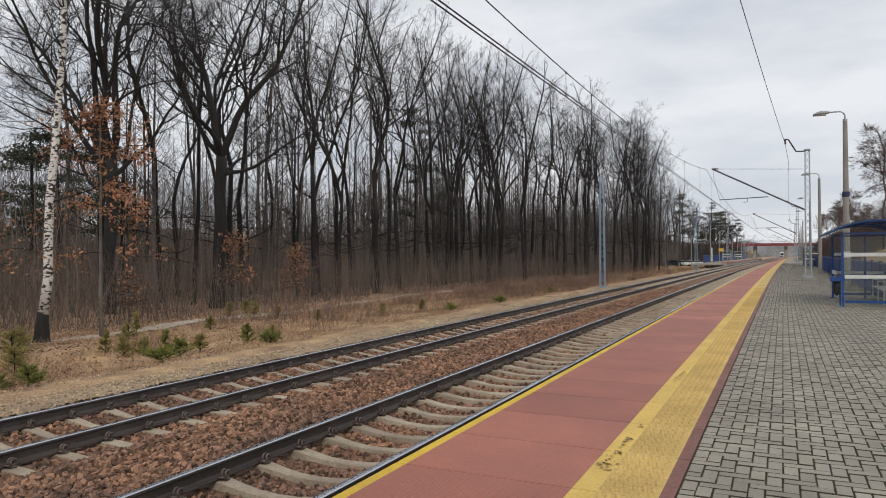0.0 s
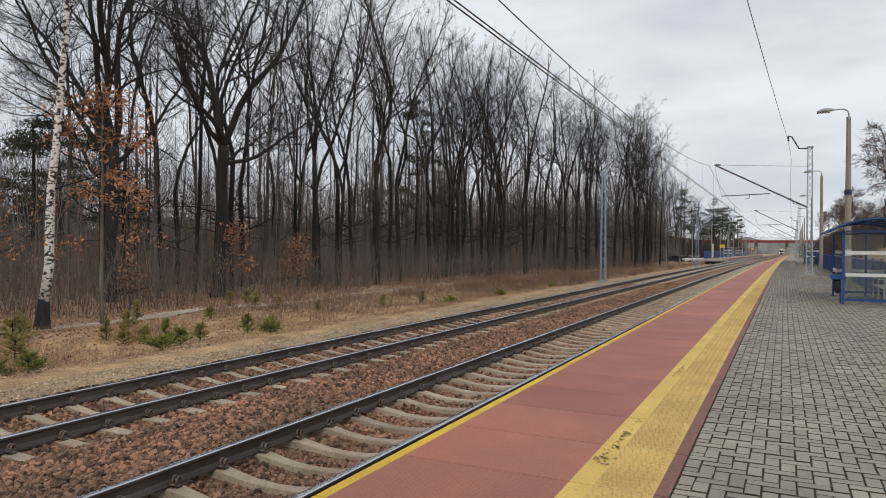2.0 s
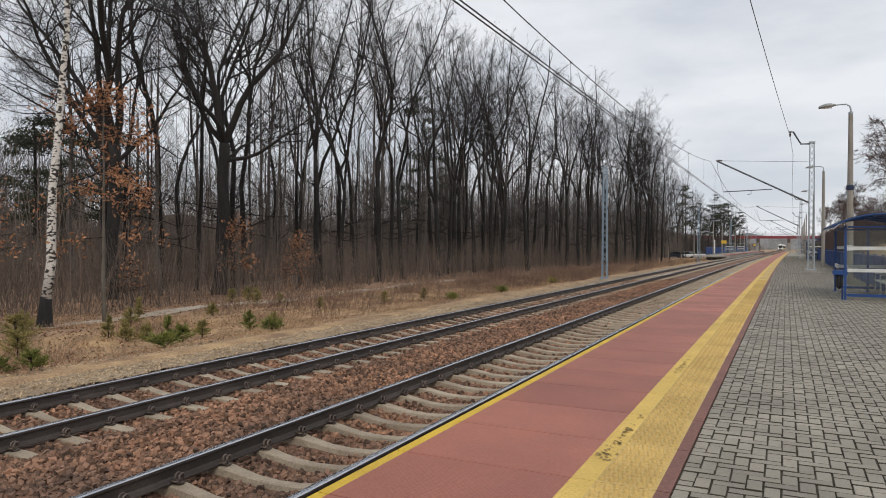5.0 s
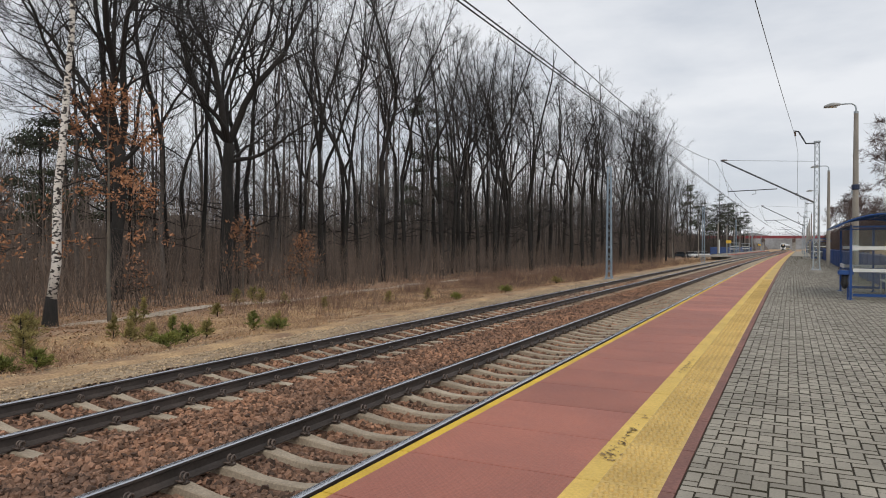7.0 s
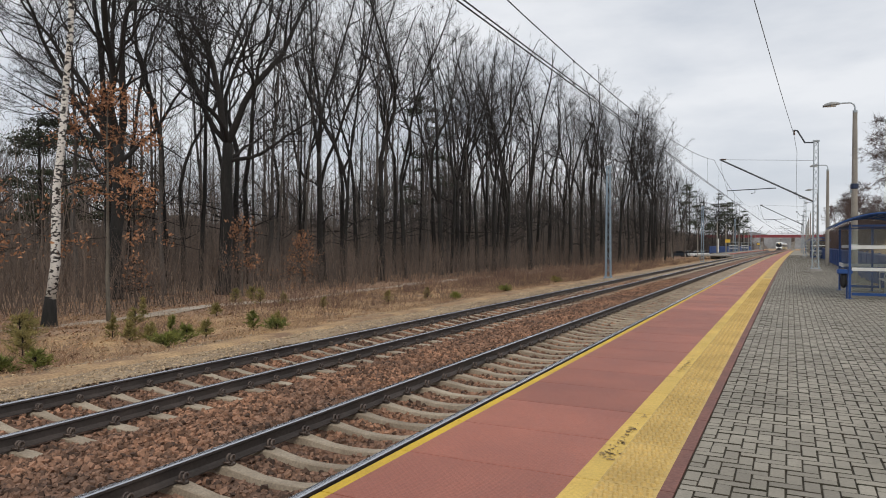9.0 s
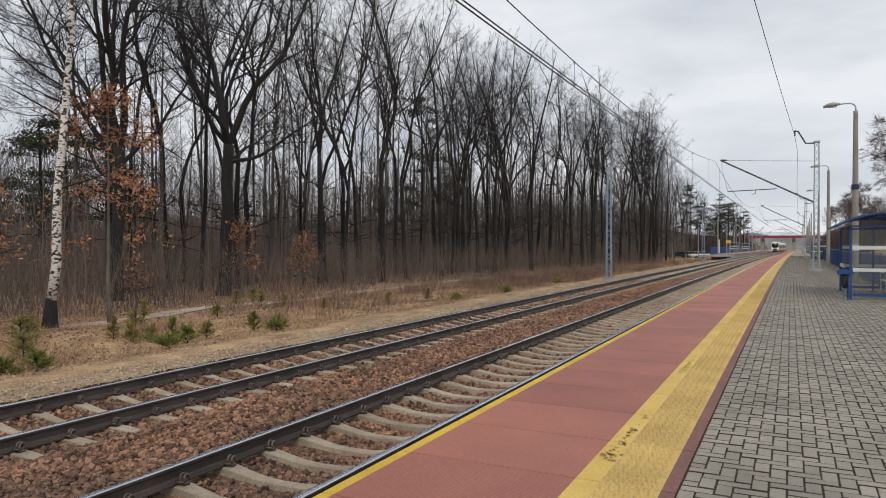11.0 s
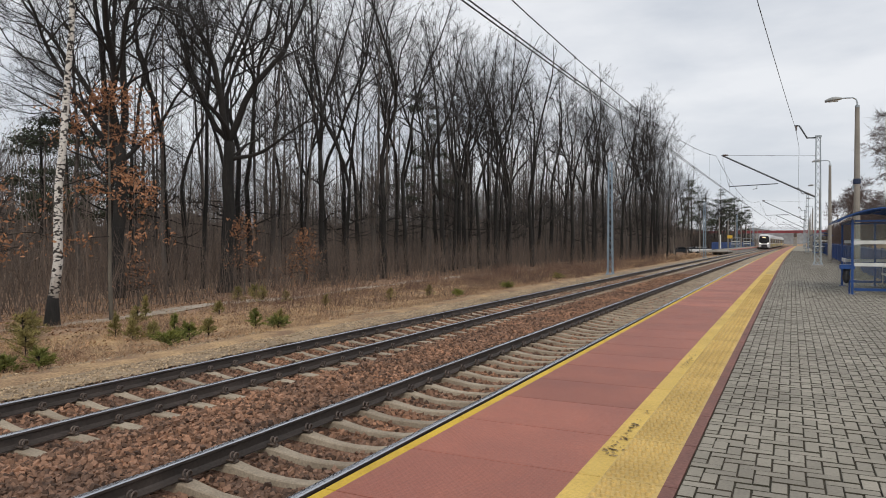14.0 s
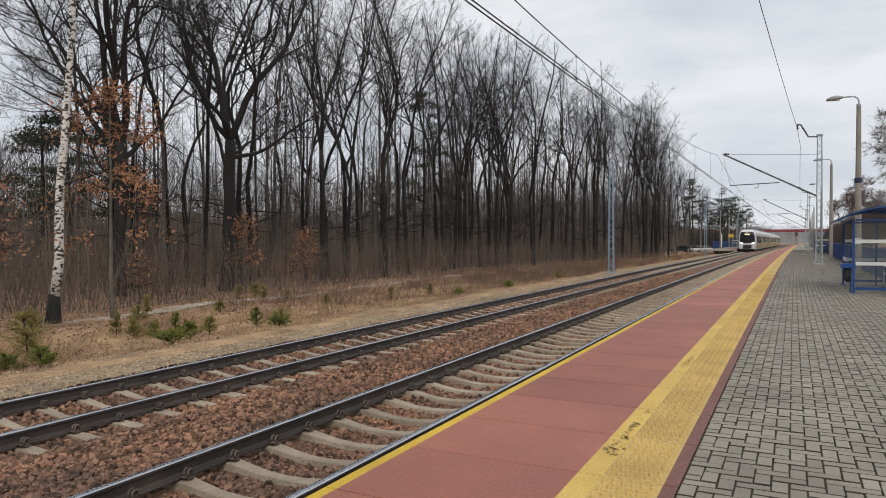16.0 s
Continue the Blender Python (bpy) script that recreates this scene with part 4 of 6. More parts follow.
def insulator(a, b, root, n=5):
    s = Shape()
    a, b = Vector(a), Vector(b)
    pts, rad = [], []
    for i in range(n * 2 + 1):
        pts.append(a.lerp(b, i / (n * 2)))
        rad.append(0.028 if i % 2 == 0 else 0.065)
    s.tube(pts, rad, 8)
    part("insulator", s, M_INSUL, root, "brown ribbed insulator")


M_INSUL = paint("insulator_brown", (0.10, 0.06, 0.045), 0.3, (0.07, 0.045, 0.035), 5, 40)


def catenary_mast(x, y, base, top, side, tip, label, arm=True, material=None):
    """A lattice mast with a sloping cantilever; side -1 reaches to the left, 1 to the right."""
    m = material or M_GALV
    root = tagged(new("catenary_mast"), label, "catenary mast", "catenary masts")
    root.matrix_basis = at(x, y, base)
    s = Shape()
    s.box(-0.33, 0.33, -0.30, 0.30, -0.3, 0.14, bevel=0.02)
    part("footing", s, M_CONC, root, "concrete footing")
    s = Shape()
    s.box(-0.26, 0.26, -0.24, 0.24, 0.14, 0.17)
    for i in (-1, 1):
        for j in (-1, 1):
            s.tube([(i * 0.22, j * 0.20, 0.16), (i * 0.22, j * 0.20, 0.25)], 0.028, 6)
            s.tube([(i * 0.22, j * 0.20, 0.17), (i * 0.17, j * 0.17, 0.42)], 0.022, 4)
    part("base_plate", s, m, root)
    h = top - base
    lattice_column(0.34, 0.22, h, 19, m, root)
    z = lambda q: q - base
    s = Shape()
    s.box(-0.17, 0.17, -0.17, 0.17, h - 0.04, h + 0.05)
    part("mast_cap", s, m, root)
    dx = tip - x
    s = Shape()
    s.tube([(side * 0.15, 0, z(4.10)), (side * 0.15 + (dx - side * 0.15) * 0.1, 0, z(4.10 + 0.27))], 0.05, 8)
    s.tube([(side * 0.15 + (dx - side * 0.15) * 0.1, 0, z(4.37)), (dx, 0, z(6.82))], 0.047, 8)
    part("cantilever_tube", s, M_WIREGREY, root, "dark grey sloping cantilever tube")
    insulator((side * 0.2, 0, z(4.13)), (side * 0.55, 0, z(4.32)), root)
    s = Shape()
    mid = dx * 0.40
    s.tube([(mid, 0, z(4.95)), (dx * 0.92, 0, z(4.87))], 0.028, 6)
    s.tube([(dx * 0.62, 0, z(4.90)), (dx * 0.62, 0, z(4.70)), (dx * 0.66, 0, z(4.66))], 0.018, 5)
    part("steady_arm", s, M_WIREGREY, root)
    s = Shape()
    s.tube([(side * 0.13, 0, z(6.50)), (dx * 0.97, 0, z(6.80))], 0.012, 4)
    part("tie_wire", s, M_WIRE, root)
    insulator((dx * 0.93, 0, z(6.80)), (dx * 0.985, 0, z(6.82)), root, 3)
    s = Shape()
    s.tube([(dx * 0.985, 0, z(6.82)), (dx * 0.985, 0, z(6.35)), (dx * 0.92, 0, z(4.92))], 0.010, 4)
    part("hanger", s, M_WIRE, root)
    if arm:
        s = Shape()
        s.tube([(side * 0.1, 0, h - 0.07), (side * 0.58, 0, h - 0.05), (side * 0.98, 0, h + 0.68), (side * 1.2, 0, h + 0.72)], 0.045, 6)
        part("feeder_arm", s, M_WIREGREY, root)
        insulator((side * 1.15, 0, h + 0.70), (side * 1.15, 0, h + 0.42), root, 3)
    return root


M_WIREGREY = paint("dark_steel_tube", (0.075, 0.085, 0.095), 0.5, (0.05, 0.056, 0.064), 3, 40, metal=0.3)
RIGHT_MASTS, LEFT_MASTS = (46.0, 100.0, 155.0, 210.0, 262.0), (48.4, 103.0, 158.0, 212.0, 264.0)
for y in RIGHT_MASTS:
    catenary_mast(1.29, y, 0.0, 7.62, -1, -3.96, "galvanised lattice catenary mast standing on the paved platform")
for y in LEFT_MASTS:
    catenary_mast(-11.4, y, -0.92, 6.96, 1, -8.38, "blue-grey lattice catenary mast on the gravel shoulder", False, M_GALVBLUE)


def wires(x, masts, contact, tops, name):
    """Messenger wire, twin contact wires and droppers of one track."""
    root = tagged(new(name), "dark overhead contact wires hung from a sagging messenger wire", "overhead line", "overhead lines")
    knots = [masts[0] - 54.5] + list(masts) + [masts[-1] + 54, masts[-1] + 110, masts[-1] + 170]
    sag = lambda a, b, y: 5.60 + (tops - 5.60) * ((y - (a + b) / 2) / ((b - a) / 2)) ** 2
    top, low, low2 = Shape(), Shape(), Shape()
    pts = []
    for a, b in zip(knots, knots[1:]):
        for k in range(16):
            y = a + (b - a) * k / 16
            pts.append(bend(x, y, sag(a, b, y)))
    top.tube(pts, 0.0105, 4)
    ys = [knots[0]] + spaced(knots[0] + 6, knots[-1], 9)
    low.tube([bend(x - 0.03, q, contact) for q in ys], 0.0125, 4)
    low2.tube([bend(x + 0.05, q, contact + 0.01) for q in ys], 0.012, 4)
    part("messenger_wire", top, M_WIRE, root)
    part("contact_wire", low, M_WIRE, root)
    part("contact_wire", low2, M_WIRE, root)
    for a, b in zip(knots[:4], knots[1:4]):
        for k in range(8):
            y = a + (b - a) * (k + 0.5) / 8 - 0.35
            s = Shape()
            s.tube([bend(x, y, contact), bend(x, y, contact + 0.05)], 0.022, 5)
            s.tube([bend(x, y, contact), bend(x, y, sag(a, b, y))], 0.0045, 4)
            s.tube([bend(x, y, sag(a, b, y) - 0.04), bend(x, y, sag(a, b, y) + 0.02)], 0.018, 5)
            part("dropper", s, M_WIRE, root)
    return root


wires(-4.28, RIGHT_MASTS, 5.10, 6.80, "overhead_line")
wires(-8.30, LEFT_MASTS, 5.07, 6.78, "overhead_line")


def feeder():
    s = Shape()
    pts = []
    for k in range(37):
        y = -9 + 55 * k / 36
        pts.append((0.34 - 0.0412 * (46 - y), y, 8.05 - 0.55 * (1 - ((y - 18.5) / 27.5) ** 2) * 0.6))
    for a, b in zip(RIGHT_MASTS, RIGHT_MASTS[1:]):
        for k in range(1, 9):
            y = a + (b - a) * k / 8
            pts.append(bend(0.32, y, 8.05 - 0.5 * (1 - ((y - (a + b) / 2) / ((b - a) / 2)) ** 2)))
    s.tube(pts, 0.012, 6)
    return tagged(part("feeder_wire", s, M_WIRE), "single dark feeder wire above the platform masts", "wire")


feeder()


# ---- platform lamps ----
def platform_lamp(x, y, z0, turn=0, h=7.05, band=True, label="tapered concrete lamp post with a curved steel arm"):
    root = tagged(new("street_lamp"), label, "street lamp", "platform lamps")
    root.matrix_basis = at(x, y, z0, turn)
    s = Shape()
    s.tube([(0, 0, -0.2), (0, 0, 0.0), (0, 0, 2.2), (0, 0, h)], [0.15, 0.145, 0.128, 0.085], 12)
    part("post", s, M_POST, root)
    s = Shape()
    s.tube([(0, 0, h - 0.05), (0, 0, h + 0.16), (-0.04, 0, h + 0.28), (-0.16, 0, h + 0.36), (-0.40, 0, h + 0.37), (-0.62, 0, h + 0.36)], 0.032, 8)
    s.tube([(0, 0, h - 0.06), (0, 0, h + 0.03)], 0.09, 10)
    part("arm", s, M_GALV, root)
    s = Shape()
    rings = []
    for t in np.linspace(0, 1, 9):
        wx = -0.55 - 0.62 * t
        w = 0.03 + 0.15 * math.sin(math.pi * min(1, t * 0.86 + 0.06)) ** 0.7
        zt = h + 0.37 + 0.11 * math.sin(math.pi * min(1, t * 0.8 + 0.08)) - 0.07 * t
        zb = h + 0.335 - 0.075 * t
        rings.append([(wx, -w, zb), (wx, w, zb), (wx, w * 0.85, (zb + zt) / 2 + 0.02), (wx, w * 0.35, zt), (wx, -w * 0.35, zt), (wx, -w * 0.85, (zb + zt) / 2 + 0.02)])
    s.loft(rings)
    part("lamp_head", s, M_LAMPHEAD, root, "grey cobra-head lantern", smooth=True)
    s = Shape()
    s.box(-1.02, -0.68, -0.09, 0.09, h + 0.255, h + 0.30)
    part("diffuser", s, M_DIFF, root)
    if band:
        s = Shape()
        s.tube([(0, 0, 3.86), (0, 0, 3.89), (0, 0, 4.05), (0, 0, 4.08)], [0.125, 0.150, 0.150, 0.125], 12)
        part("loudspeaker_ring", s, M_NAVY, root, "dark blue loudspeaker collar")
        s = Shape()
        s.box(-0.16, -0.10, -0.07, 0.07, 3.68, 3.83, bevel=0.01)
        part("junction_box", s, M_GALV, root)
        s = Shape()
        s.box(-0.13, 0.13, -0.155, -0.13, 1.35, 1.60)
        part("number_plate", s, M_WHITE, root, "blank white plate")
    return root


M_NAVY = paint("navy_plastic", (0.012, 0.026, 0.075), 0.5, (0.009, 0.02, 0.055), 3, 40)
M_POST = paint("post_concrete", (0.27, 0.25, 0.22), 0.9, (0.20, 0.185, 0.165), 1.3, 35, 0.3)
M_LAMPHEAD = paint("lamp_head_grey", (0.30, 0.305, 0.30), 0.5, (0.24, 0.245, 0.24), 3, 40)
M_DIFF = paint("lamp_diffuser", (0.6, 0.6, 0.56), 0.3, (0.5, 0.5, 0.46), 5, 50)
M_WHITE = paint("white_paint", (0.70, 0.70, 0.68), 0.6, (0.6, 0.6, 0.58), 3, 40, spread=0.08)
for y in (33.0, 58.0, 83.0, 108.0, 133.0, 158.0, 183.0, 208.0, 233.0):
    platform_lamp(2.35, y, 0.0, band=y < 40)

# ---- shelters and fences on the platform ----
M_GLASS = glass("shelter_glass", (0.92, 0.94, 0.93), 0.05, 0.1)
M_ROOFGLASS = glass("shelter_roof_sheet", (0.30, 0.35, 0.40), 0.28, 0.2)
M_BAND = paint("white_safety_band", (0.62, 0.63, 0.62), 0.6, (0.5, 0.51, 0.5), 3, 30, spread=0.1)
M_BAG = paint("black_bin_bag", (0.012, 0.012, 0.014), 0.35, (0.02, 0.02, 0.022), 12, 50, 0.6)
M_SEAT = paint("grey_bench_slat", (0.42, 0.43, 0.43), 0.5, (0.33, 0.34, 0.34), 3, 40)


def shelter(x, y, long, wide, label, with_bin=True):
    root = tagged(new("platform_shelter"), label, "shelter", "platform shelters")
    root.matrix_basis = at(x, y)
    posts = [(0, 0), (0, long), (wide, 0), (wide, long), (wide * 0.55, long), (wide, long / 2)]
    for px, py in posts:
        s = Shape()
        s.box(px - 0.032, px + 0.032, py - 0.032, py + 0.032, -0.01, 2.16, bevel=0.006)
        s.box(px - 0.09, px + 0.09, py - 0.09, py + 0.09, -0.01, 0.012)
        part("post", s, M_BLUE, root)
    arch = lambda t: (-0.40 + (wide + 0.75) * t, 2.10 + 0.37 * math.sin(math.pi * t) ** 0.8)
    ribs = (-0.42, 0.0, long / 3, 2 * long / 3, long, long + 0.35)
    for py in ribs:
        s = Shape()
        s.tube([(arch(t)[0], py, arch(t)[1]) for t in np.linspace(0, 1, 13)], 0.024, 6)
        part("roof_rib", s, M_BLUE, root)
    for k in range(len(ribs) - 1):
        s = Shape()
        top, bot = [], []
        for t in np.linspace(0, 1, 13):
            q = arch(t)
            top.append((q[0], q[1] + 0.045))
            bot.append((q[0], q[1] + 0.038))
        loop = top + bot[::-1]
        s.loft([[(a, ribs[k], b) for a, b in loop], [(a, ribs[k + 1], b) for a, b in loop]])
        part("roof_sheet", s, M_ROOFGLASS, root, "smoky blue translucent roof sheet")
    for t in (0.0, 0.14, 0.5, 0.85, 1.0):
        q = arch(t)
        s = Shape()
        s.tube([(q[0], ribs[0], q[1]), (q[0], ribs[-1], q[1])], 0.018, 6)
        part("purlin", s, M_BLUE, root)
    for py in (0.0, long):
        for zz, hh in ((2.12, 0.028), (0.14, 0.04)):
            s = Shape()
            s.box(0.05, wide - 0.05, py - 0.03, py + 0.03, zz - hh, zz + hh)
            part("cross_rail", s, M_BLUE, root)
        s = Shape()
        s.box(0.06, wide - 0.06, py - 0.006, py + 0.006, 0.20, 2.05)
        ob = part("glass_pane", s, M_GLASS, root, "dusty clear glass pane")
        ob.visible_shadow = False
        for zz in (0.86, 1.50):
            s = Shape()
            s.box(0.055, wide - 0.055, py - 0.016, py + 0.016, zz - 0.05, zz + 0.05)
            part("safety_band", s, M_BAND, root, "pale horizontal safety band")
    n = 3
    for k in range(n):
        a, b = long * k / n + 0.05, long * (k + 1) / n - 0.05
        s = Shape()
        s.box(wide - 0.006, wide + 0.006, a, b, 0.20, 2.05)
        ob = part("glass_pane", s, M_GLASS, root, "dusty clear glass pane")
        ob.visible_shadow = False
        s = Shape()
        s.box(wide - 0.02, wide + 0.02, a, b, 0.80, 0.93)
        part("safety_band", s, M_BAND, root)
        s = Shape()
        s.box(wide - 0.03, wide + 0.03, a, b, 0.10, 0.18)
        part("cross_rail", s, M_BLUE, root)
    s = Shape()
    s.box(-0.02, 0.02, long * 0.62, long - 0.05, 0.84, 0.96)
    part("safety_band", s, M_BAND, root)
    s = Shape()
    s.box(-0.025, 0.025, 0.05, long - 0.05, 2.08, 2.14)
    part("front_beam", s, M_BLUE, root)
    bench = part("bench", Shape_bench(long), M_SEAT, root, "grey bench with a looped metal armrest")
    bench.location = (wide - 0.62, 0.7, 0)
    if with_bin:
        litter = tagged(new("litter_bin"), "blue lidded litter bin with a black bag beside the shelter post", "litter bin")
        litter.matrix_basis = at(x - 0.12, y + 0.18)
        s = Shape()
        s.box(-0.20, 0.20, -0.18, 0.18, 0.72, 0.85, bevel=0.015)
        part("lid_frame", s, M_BLUE, litter)
        s = Shape()
        s.tube([(0.06, 0, 0.0), (0.06, 0, 0.74)], 0.025, 6)
        part("stand", s, M_BLUE, litter)
        rings = []
        for zz, w in ((0.30, 0.03), (0.35, 0.07), (0.46, 0.095), (0.58, 0.075), (0.73, 0.09)):
            rings.append([(-0.02 + w * math.cos(a) * (1 + 0.18 * math.sin(5 * a + zz * 9)), w * math.sin(a) * (1 + 0.15 * math.cos(4 * a)), zz) for a in np.linspace(0, 2 * math.pi, 13)[:12]])
        s = Shape()
        s.loft(rings)
        part("bin_bag", s, M_BAG, litter, "crumpled black bin bag", smooth=True)
    return root


def Shape_bench(long):
    s = Shape()
    for k in range(4):
        s.box(-0.05 + k * 0.11, 0.04 + k * 0.11, 0.0, long - 1.4, 0.43, 0.46)
    for py in (0.1, (long - 1.4) / 2, long - 1.5):
        s.tube([(-0.02, py, 0.0), (-0.02, py, 0.43)], 0.022, 6)
        s.tube([(0.34, py, 0.0), (0.34, py, 0.43)], 0.022, 6)
        s.tube([(-0.03, py, 0.45), (-0.03, py, 0.66), (0.30, py, 0.66), (0.34, py, 0.45)], 0.018, 6)
    return s


shelter(1.56, 23.25, 4.3, 1.75, "blue steel platform shelter with glass sides and curved roof")
shelter(1.95, 92.0, 4.3, 1.6, "distant blue platform shelter with a curved roof", False)
shelter(1.95, 170.0, 4.3, 1.6, "distant blue platform shelter with a curved roof", False)


def panel_fence(x, z0, y0, y1, step, h, name, label, group):
    """Blue sheet panels between slim posts; one thing for each bay."""
    n = int((y1 - y0) / step)
    s = Shape()
    rings = []
    for k in range(25):
        yy = 0.04 + (step - 0.08) * k / 24
        o = 0.012 if k % 2 else -0.012
        rings.append([(o - 0.004, yy, 0.06), (o + 0.004, yy, 0.06), (o + 0.004, yy, h), (o - 0.004, yy, h)])
    s.loft(rings)
    sheet_me = s.mesh("panel", M_FENCE)
    s = Shape()
    s.box(-0.035, 0.035, -0.035, 0.035, -0.3, h + 0.08)
    post_me = s.mesh("post", M_BLUE)
    s = Shape()
    s.box(-0.025, 0.025, 0.03, step - 0.03, h - 0.02, h + 0.03)
    rail_me = s.mesh("top_rail", M_BLUE)
    for k in range(n):
        a, b = bend(x, y0 + k * step, z0), bend(x, y0 + (k + 1) * step, z0)
        root = tagged(new(name), label, "fence panel", group)
        for me in (sheet_me, post_me, rail_me):
            part(me.name.split(".")[0], me, None, root)
        root.matrix_basis = pose(*a, 0, 0, -math.degrees(math.atan2(b[0] - a[0], step)))


panel_fence(3.05, -0.03, 26.0, 232.0, 2.5, 1.22, "fence_panel", "blue corrugated fence panel along the platform's back", "platform fence")

# ---- far end: opposite platform, bridge, car park ----
opp = tagged(new("opposite_platform"), "low concrete platform with a red edge across the tracks", "platform", kind="structure")
for name, x0, x1, z0, z1, m in (("platform_body", -14.0, -10.05, -1.6, -0.14, M_CONC), ("pavement_top", -14.0, -11.2, -0.14, -0.02, M_PAVERS), ("red_edge", -11.2, -10.0, -0.14, -0.012, M_RED)):
    ob = long_strip(name, x0, x1, z0, z1, 138.0, 300.0, m, "", "")
    ob.parent = opp
s = Shape()
s.box(-15.4, -10.6, 131.0, 138.0, -0.42, -0.12)
ob = part("end_deck", Shape(), M_CONC, opp)
s2 = Shape()
s2.v = [bend(*q) for q in s.v]
s2.f, s2.m = s.f, s.m
ob.data = s2.mesh("end_deck", M_CONC)
for k in range(6):
    s = Shape()
    s.tube([bend(-15.2 + k * 0.9, 131.4, -1.6), bend(-15.2 + k * 0.9, 131.4, -0.4)], 0.09, 6)
    part("deck_post", s, M_CONC, opp)
panel_fence(-14.2, -0.05, 138.0, 270.0, 3.0, 1.35, "fence_panel", "blue fence panel behind the opposite platform", "opposite platform fence")
for y in (142.0, 160.0, 178.0, 196.0, 214.0, 232.0, 250.0, 268.0):
    platform_lamp(-13.3, y, -0.05, 180, 6.2, False, "slim grey lamp post on the opposite platform")


def sign_board(x, y, z, w, h, material, label):
    root = tagged(new("station_sign"), label, "sign")
    root.matrix_basis = at(x, y, -0.05)
    s = Shape()
    s.box(-w / 2, w / 2, -0.03, 0.03, z - h / 2, z + h / 2)
    part("board", s, material, root)
    for q in (-w * 0.4, w * 0.4):
        s = Shape()
        s.tube([(q, 0, 0), (q, 0, z - h / 2)], 0.03, 6)
        part("leg", s, M_GALV, root)


M_SIGN = paint("yellow_sign", (0.70, 0.45, 0.05), 0.5, (0.62, 0.40, 0.05), 2, 30, spread=0.06)
sign_board(-12.1, 150.0, 2.45, 0.95, 0.62, M_SIGN, "yellow notice board on two legs")
sign_board(-13.2, 142.0, 1.5, 0.45, 2.6, M_WHITE, "tall white information panel")
sign_board(-11.9, 262.0, 2.2, 0.9, 0.5, M_SIGN, "small yellow board on the far platform")


def kiosk(x, y, w, d, h, label):
    root = tagged(new("waiting_shelter"), label, "shelter")
    root.matrix_basis = at(x, y, -0.05)
    for i in (0, 1):
        for j in (0, 1):
            s = Shape()
            s.box(i * w - 0.04, i * w + 0.04, j * d - 0.04, j * d + 0.04, 0, h)
            part("post", s, M_GALV, root)
    s = Shape()
    s.box(-0.2, w + 0.2, -0.2, d + 0.2, h, h + 0.1)
    part("roof", s, M_GALV, root)
    for j in (0, d):
        s = Shape()
        s.box(0.05, w - 0.05, j - 0.01, j + 0.01, 0.25, h - 0.1)
        ob = part("glass_pane", s, M_GLASS, root)
        for zz in (0.9, 1.5):
            s = Shape()
            s.box(0.05, w - 0.05, j - 0.02, j + 0.02, zz, zz + 0.14)
            part("safety_band", s, M_BAND, root)


kiosk(-13.4, 168.0, 1.7, 3.6, 2.3, "grey glazed waiting shelter on the opposite platform")
kiosk(-13.4, 205.0, 1.7, 3.6, 2.3, "grey glazed waiting shelter on the opposite platform")


def bridge():
    root = tagged(new("road_bridge"), "road bridge with a red steel girder over the tracks", "bridge")
    root.matrix_basis = at(0, 275.0, -0.85, -0.9)
    red = paint("bridge_red", (0.27, 0.045, 0.055), 0.6, (0.19, 0.034, 0.042), 1.5, 12)
    s = Shape()
    s.box(-34, 26, -0.25, 0.25, 5.35, 6.35)
    for k in range(41):
        s.box(-34 + k * 1.5 - 0.05, -34 + k * 1.5 + 0.05, -0.36, -0.25, 5.35, 6.35)
    part("girder", s, red, root, "dark red steel girder")
    s = Shape()
    s.box(-34, 26, 0.25, 8.0, 5.9, 6.25)
    part("deck", s, M_CONC, root)
    s = Shape()
    for k in range(61):
        s.box(-34 + k - 0.03, -34 + k + 0.03, 0.0, 0.06, 6.35, 7.4)
    for zz in (6.7, 7.05, 7.4):
        s.box(-34, 26, 0.0, 0.05, zz - 0.03, zz + 0.03)
    part("railing", s, M_GALV, root)
    for px in (-11.6, -1.4):
        s = Shape()
        s.box(px - 0.55, px + 0.55, 0.5, 7.5, -2.5, 5.3, bevel=0.08)
        part("pier", s, M_CONC, root)
    for px, w in ((-30, 8), (18, 8)):
        s = Shape()
        s.box(px - w / 2, px + w / 2, 0.2, 8, -2.5, 5.4)
        part("abutment", s, M_CONC, root)
    for px in (-11.6, -1.4):
        s = Shape()
        s.box(px - 0.5, px + 0.5, -0.75, -0.4, 3.9, 5.3, bevel=0.04)
        part("signal_head", s, M_CLIP, root, "black signal head")


bridge()


def bank(x, y, rx, ry, h, label):
    """A grassy mound beside the bridge."""
    s = Shape()
    n = 14
    for j in range(n + 1):
        for i in range(n + 1):
            u, w = i / n * 2 - 1, j / n * 2 - 1
            k = max(0.0, 1 - max(abs(u), abs(w)) ** 2.2)
            px, py, pz = bend(x + u * rx, y + w * ry, -1.6)
            s.v.append((px, py, pz + h * k + 0.4 * noise.noise((px * .2, py * .2, 0)) * k))
    for j in range(n):
        for i in range(n):
            s.f.append((j * (n + 1) + i, j * (n + 1) + i + 1, (j + 1) * (n + 1) + i + 1, (j + 1) * (n + 1) + i))
            s.m.append(0)
    return tagged(part("embankment", s, M_LITTER, smooth=True), label, "embankment", kind="structure")


bank(-46, 285, 26, 34, 8.0, "dry grassy road embankment beside the bridge")
bank(38, 285, 26, 34, 8.0, "dry grassy road embankment beside the bridge")

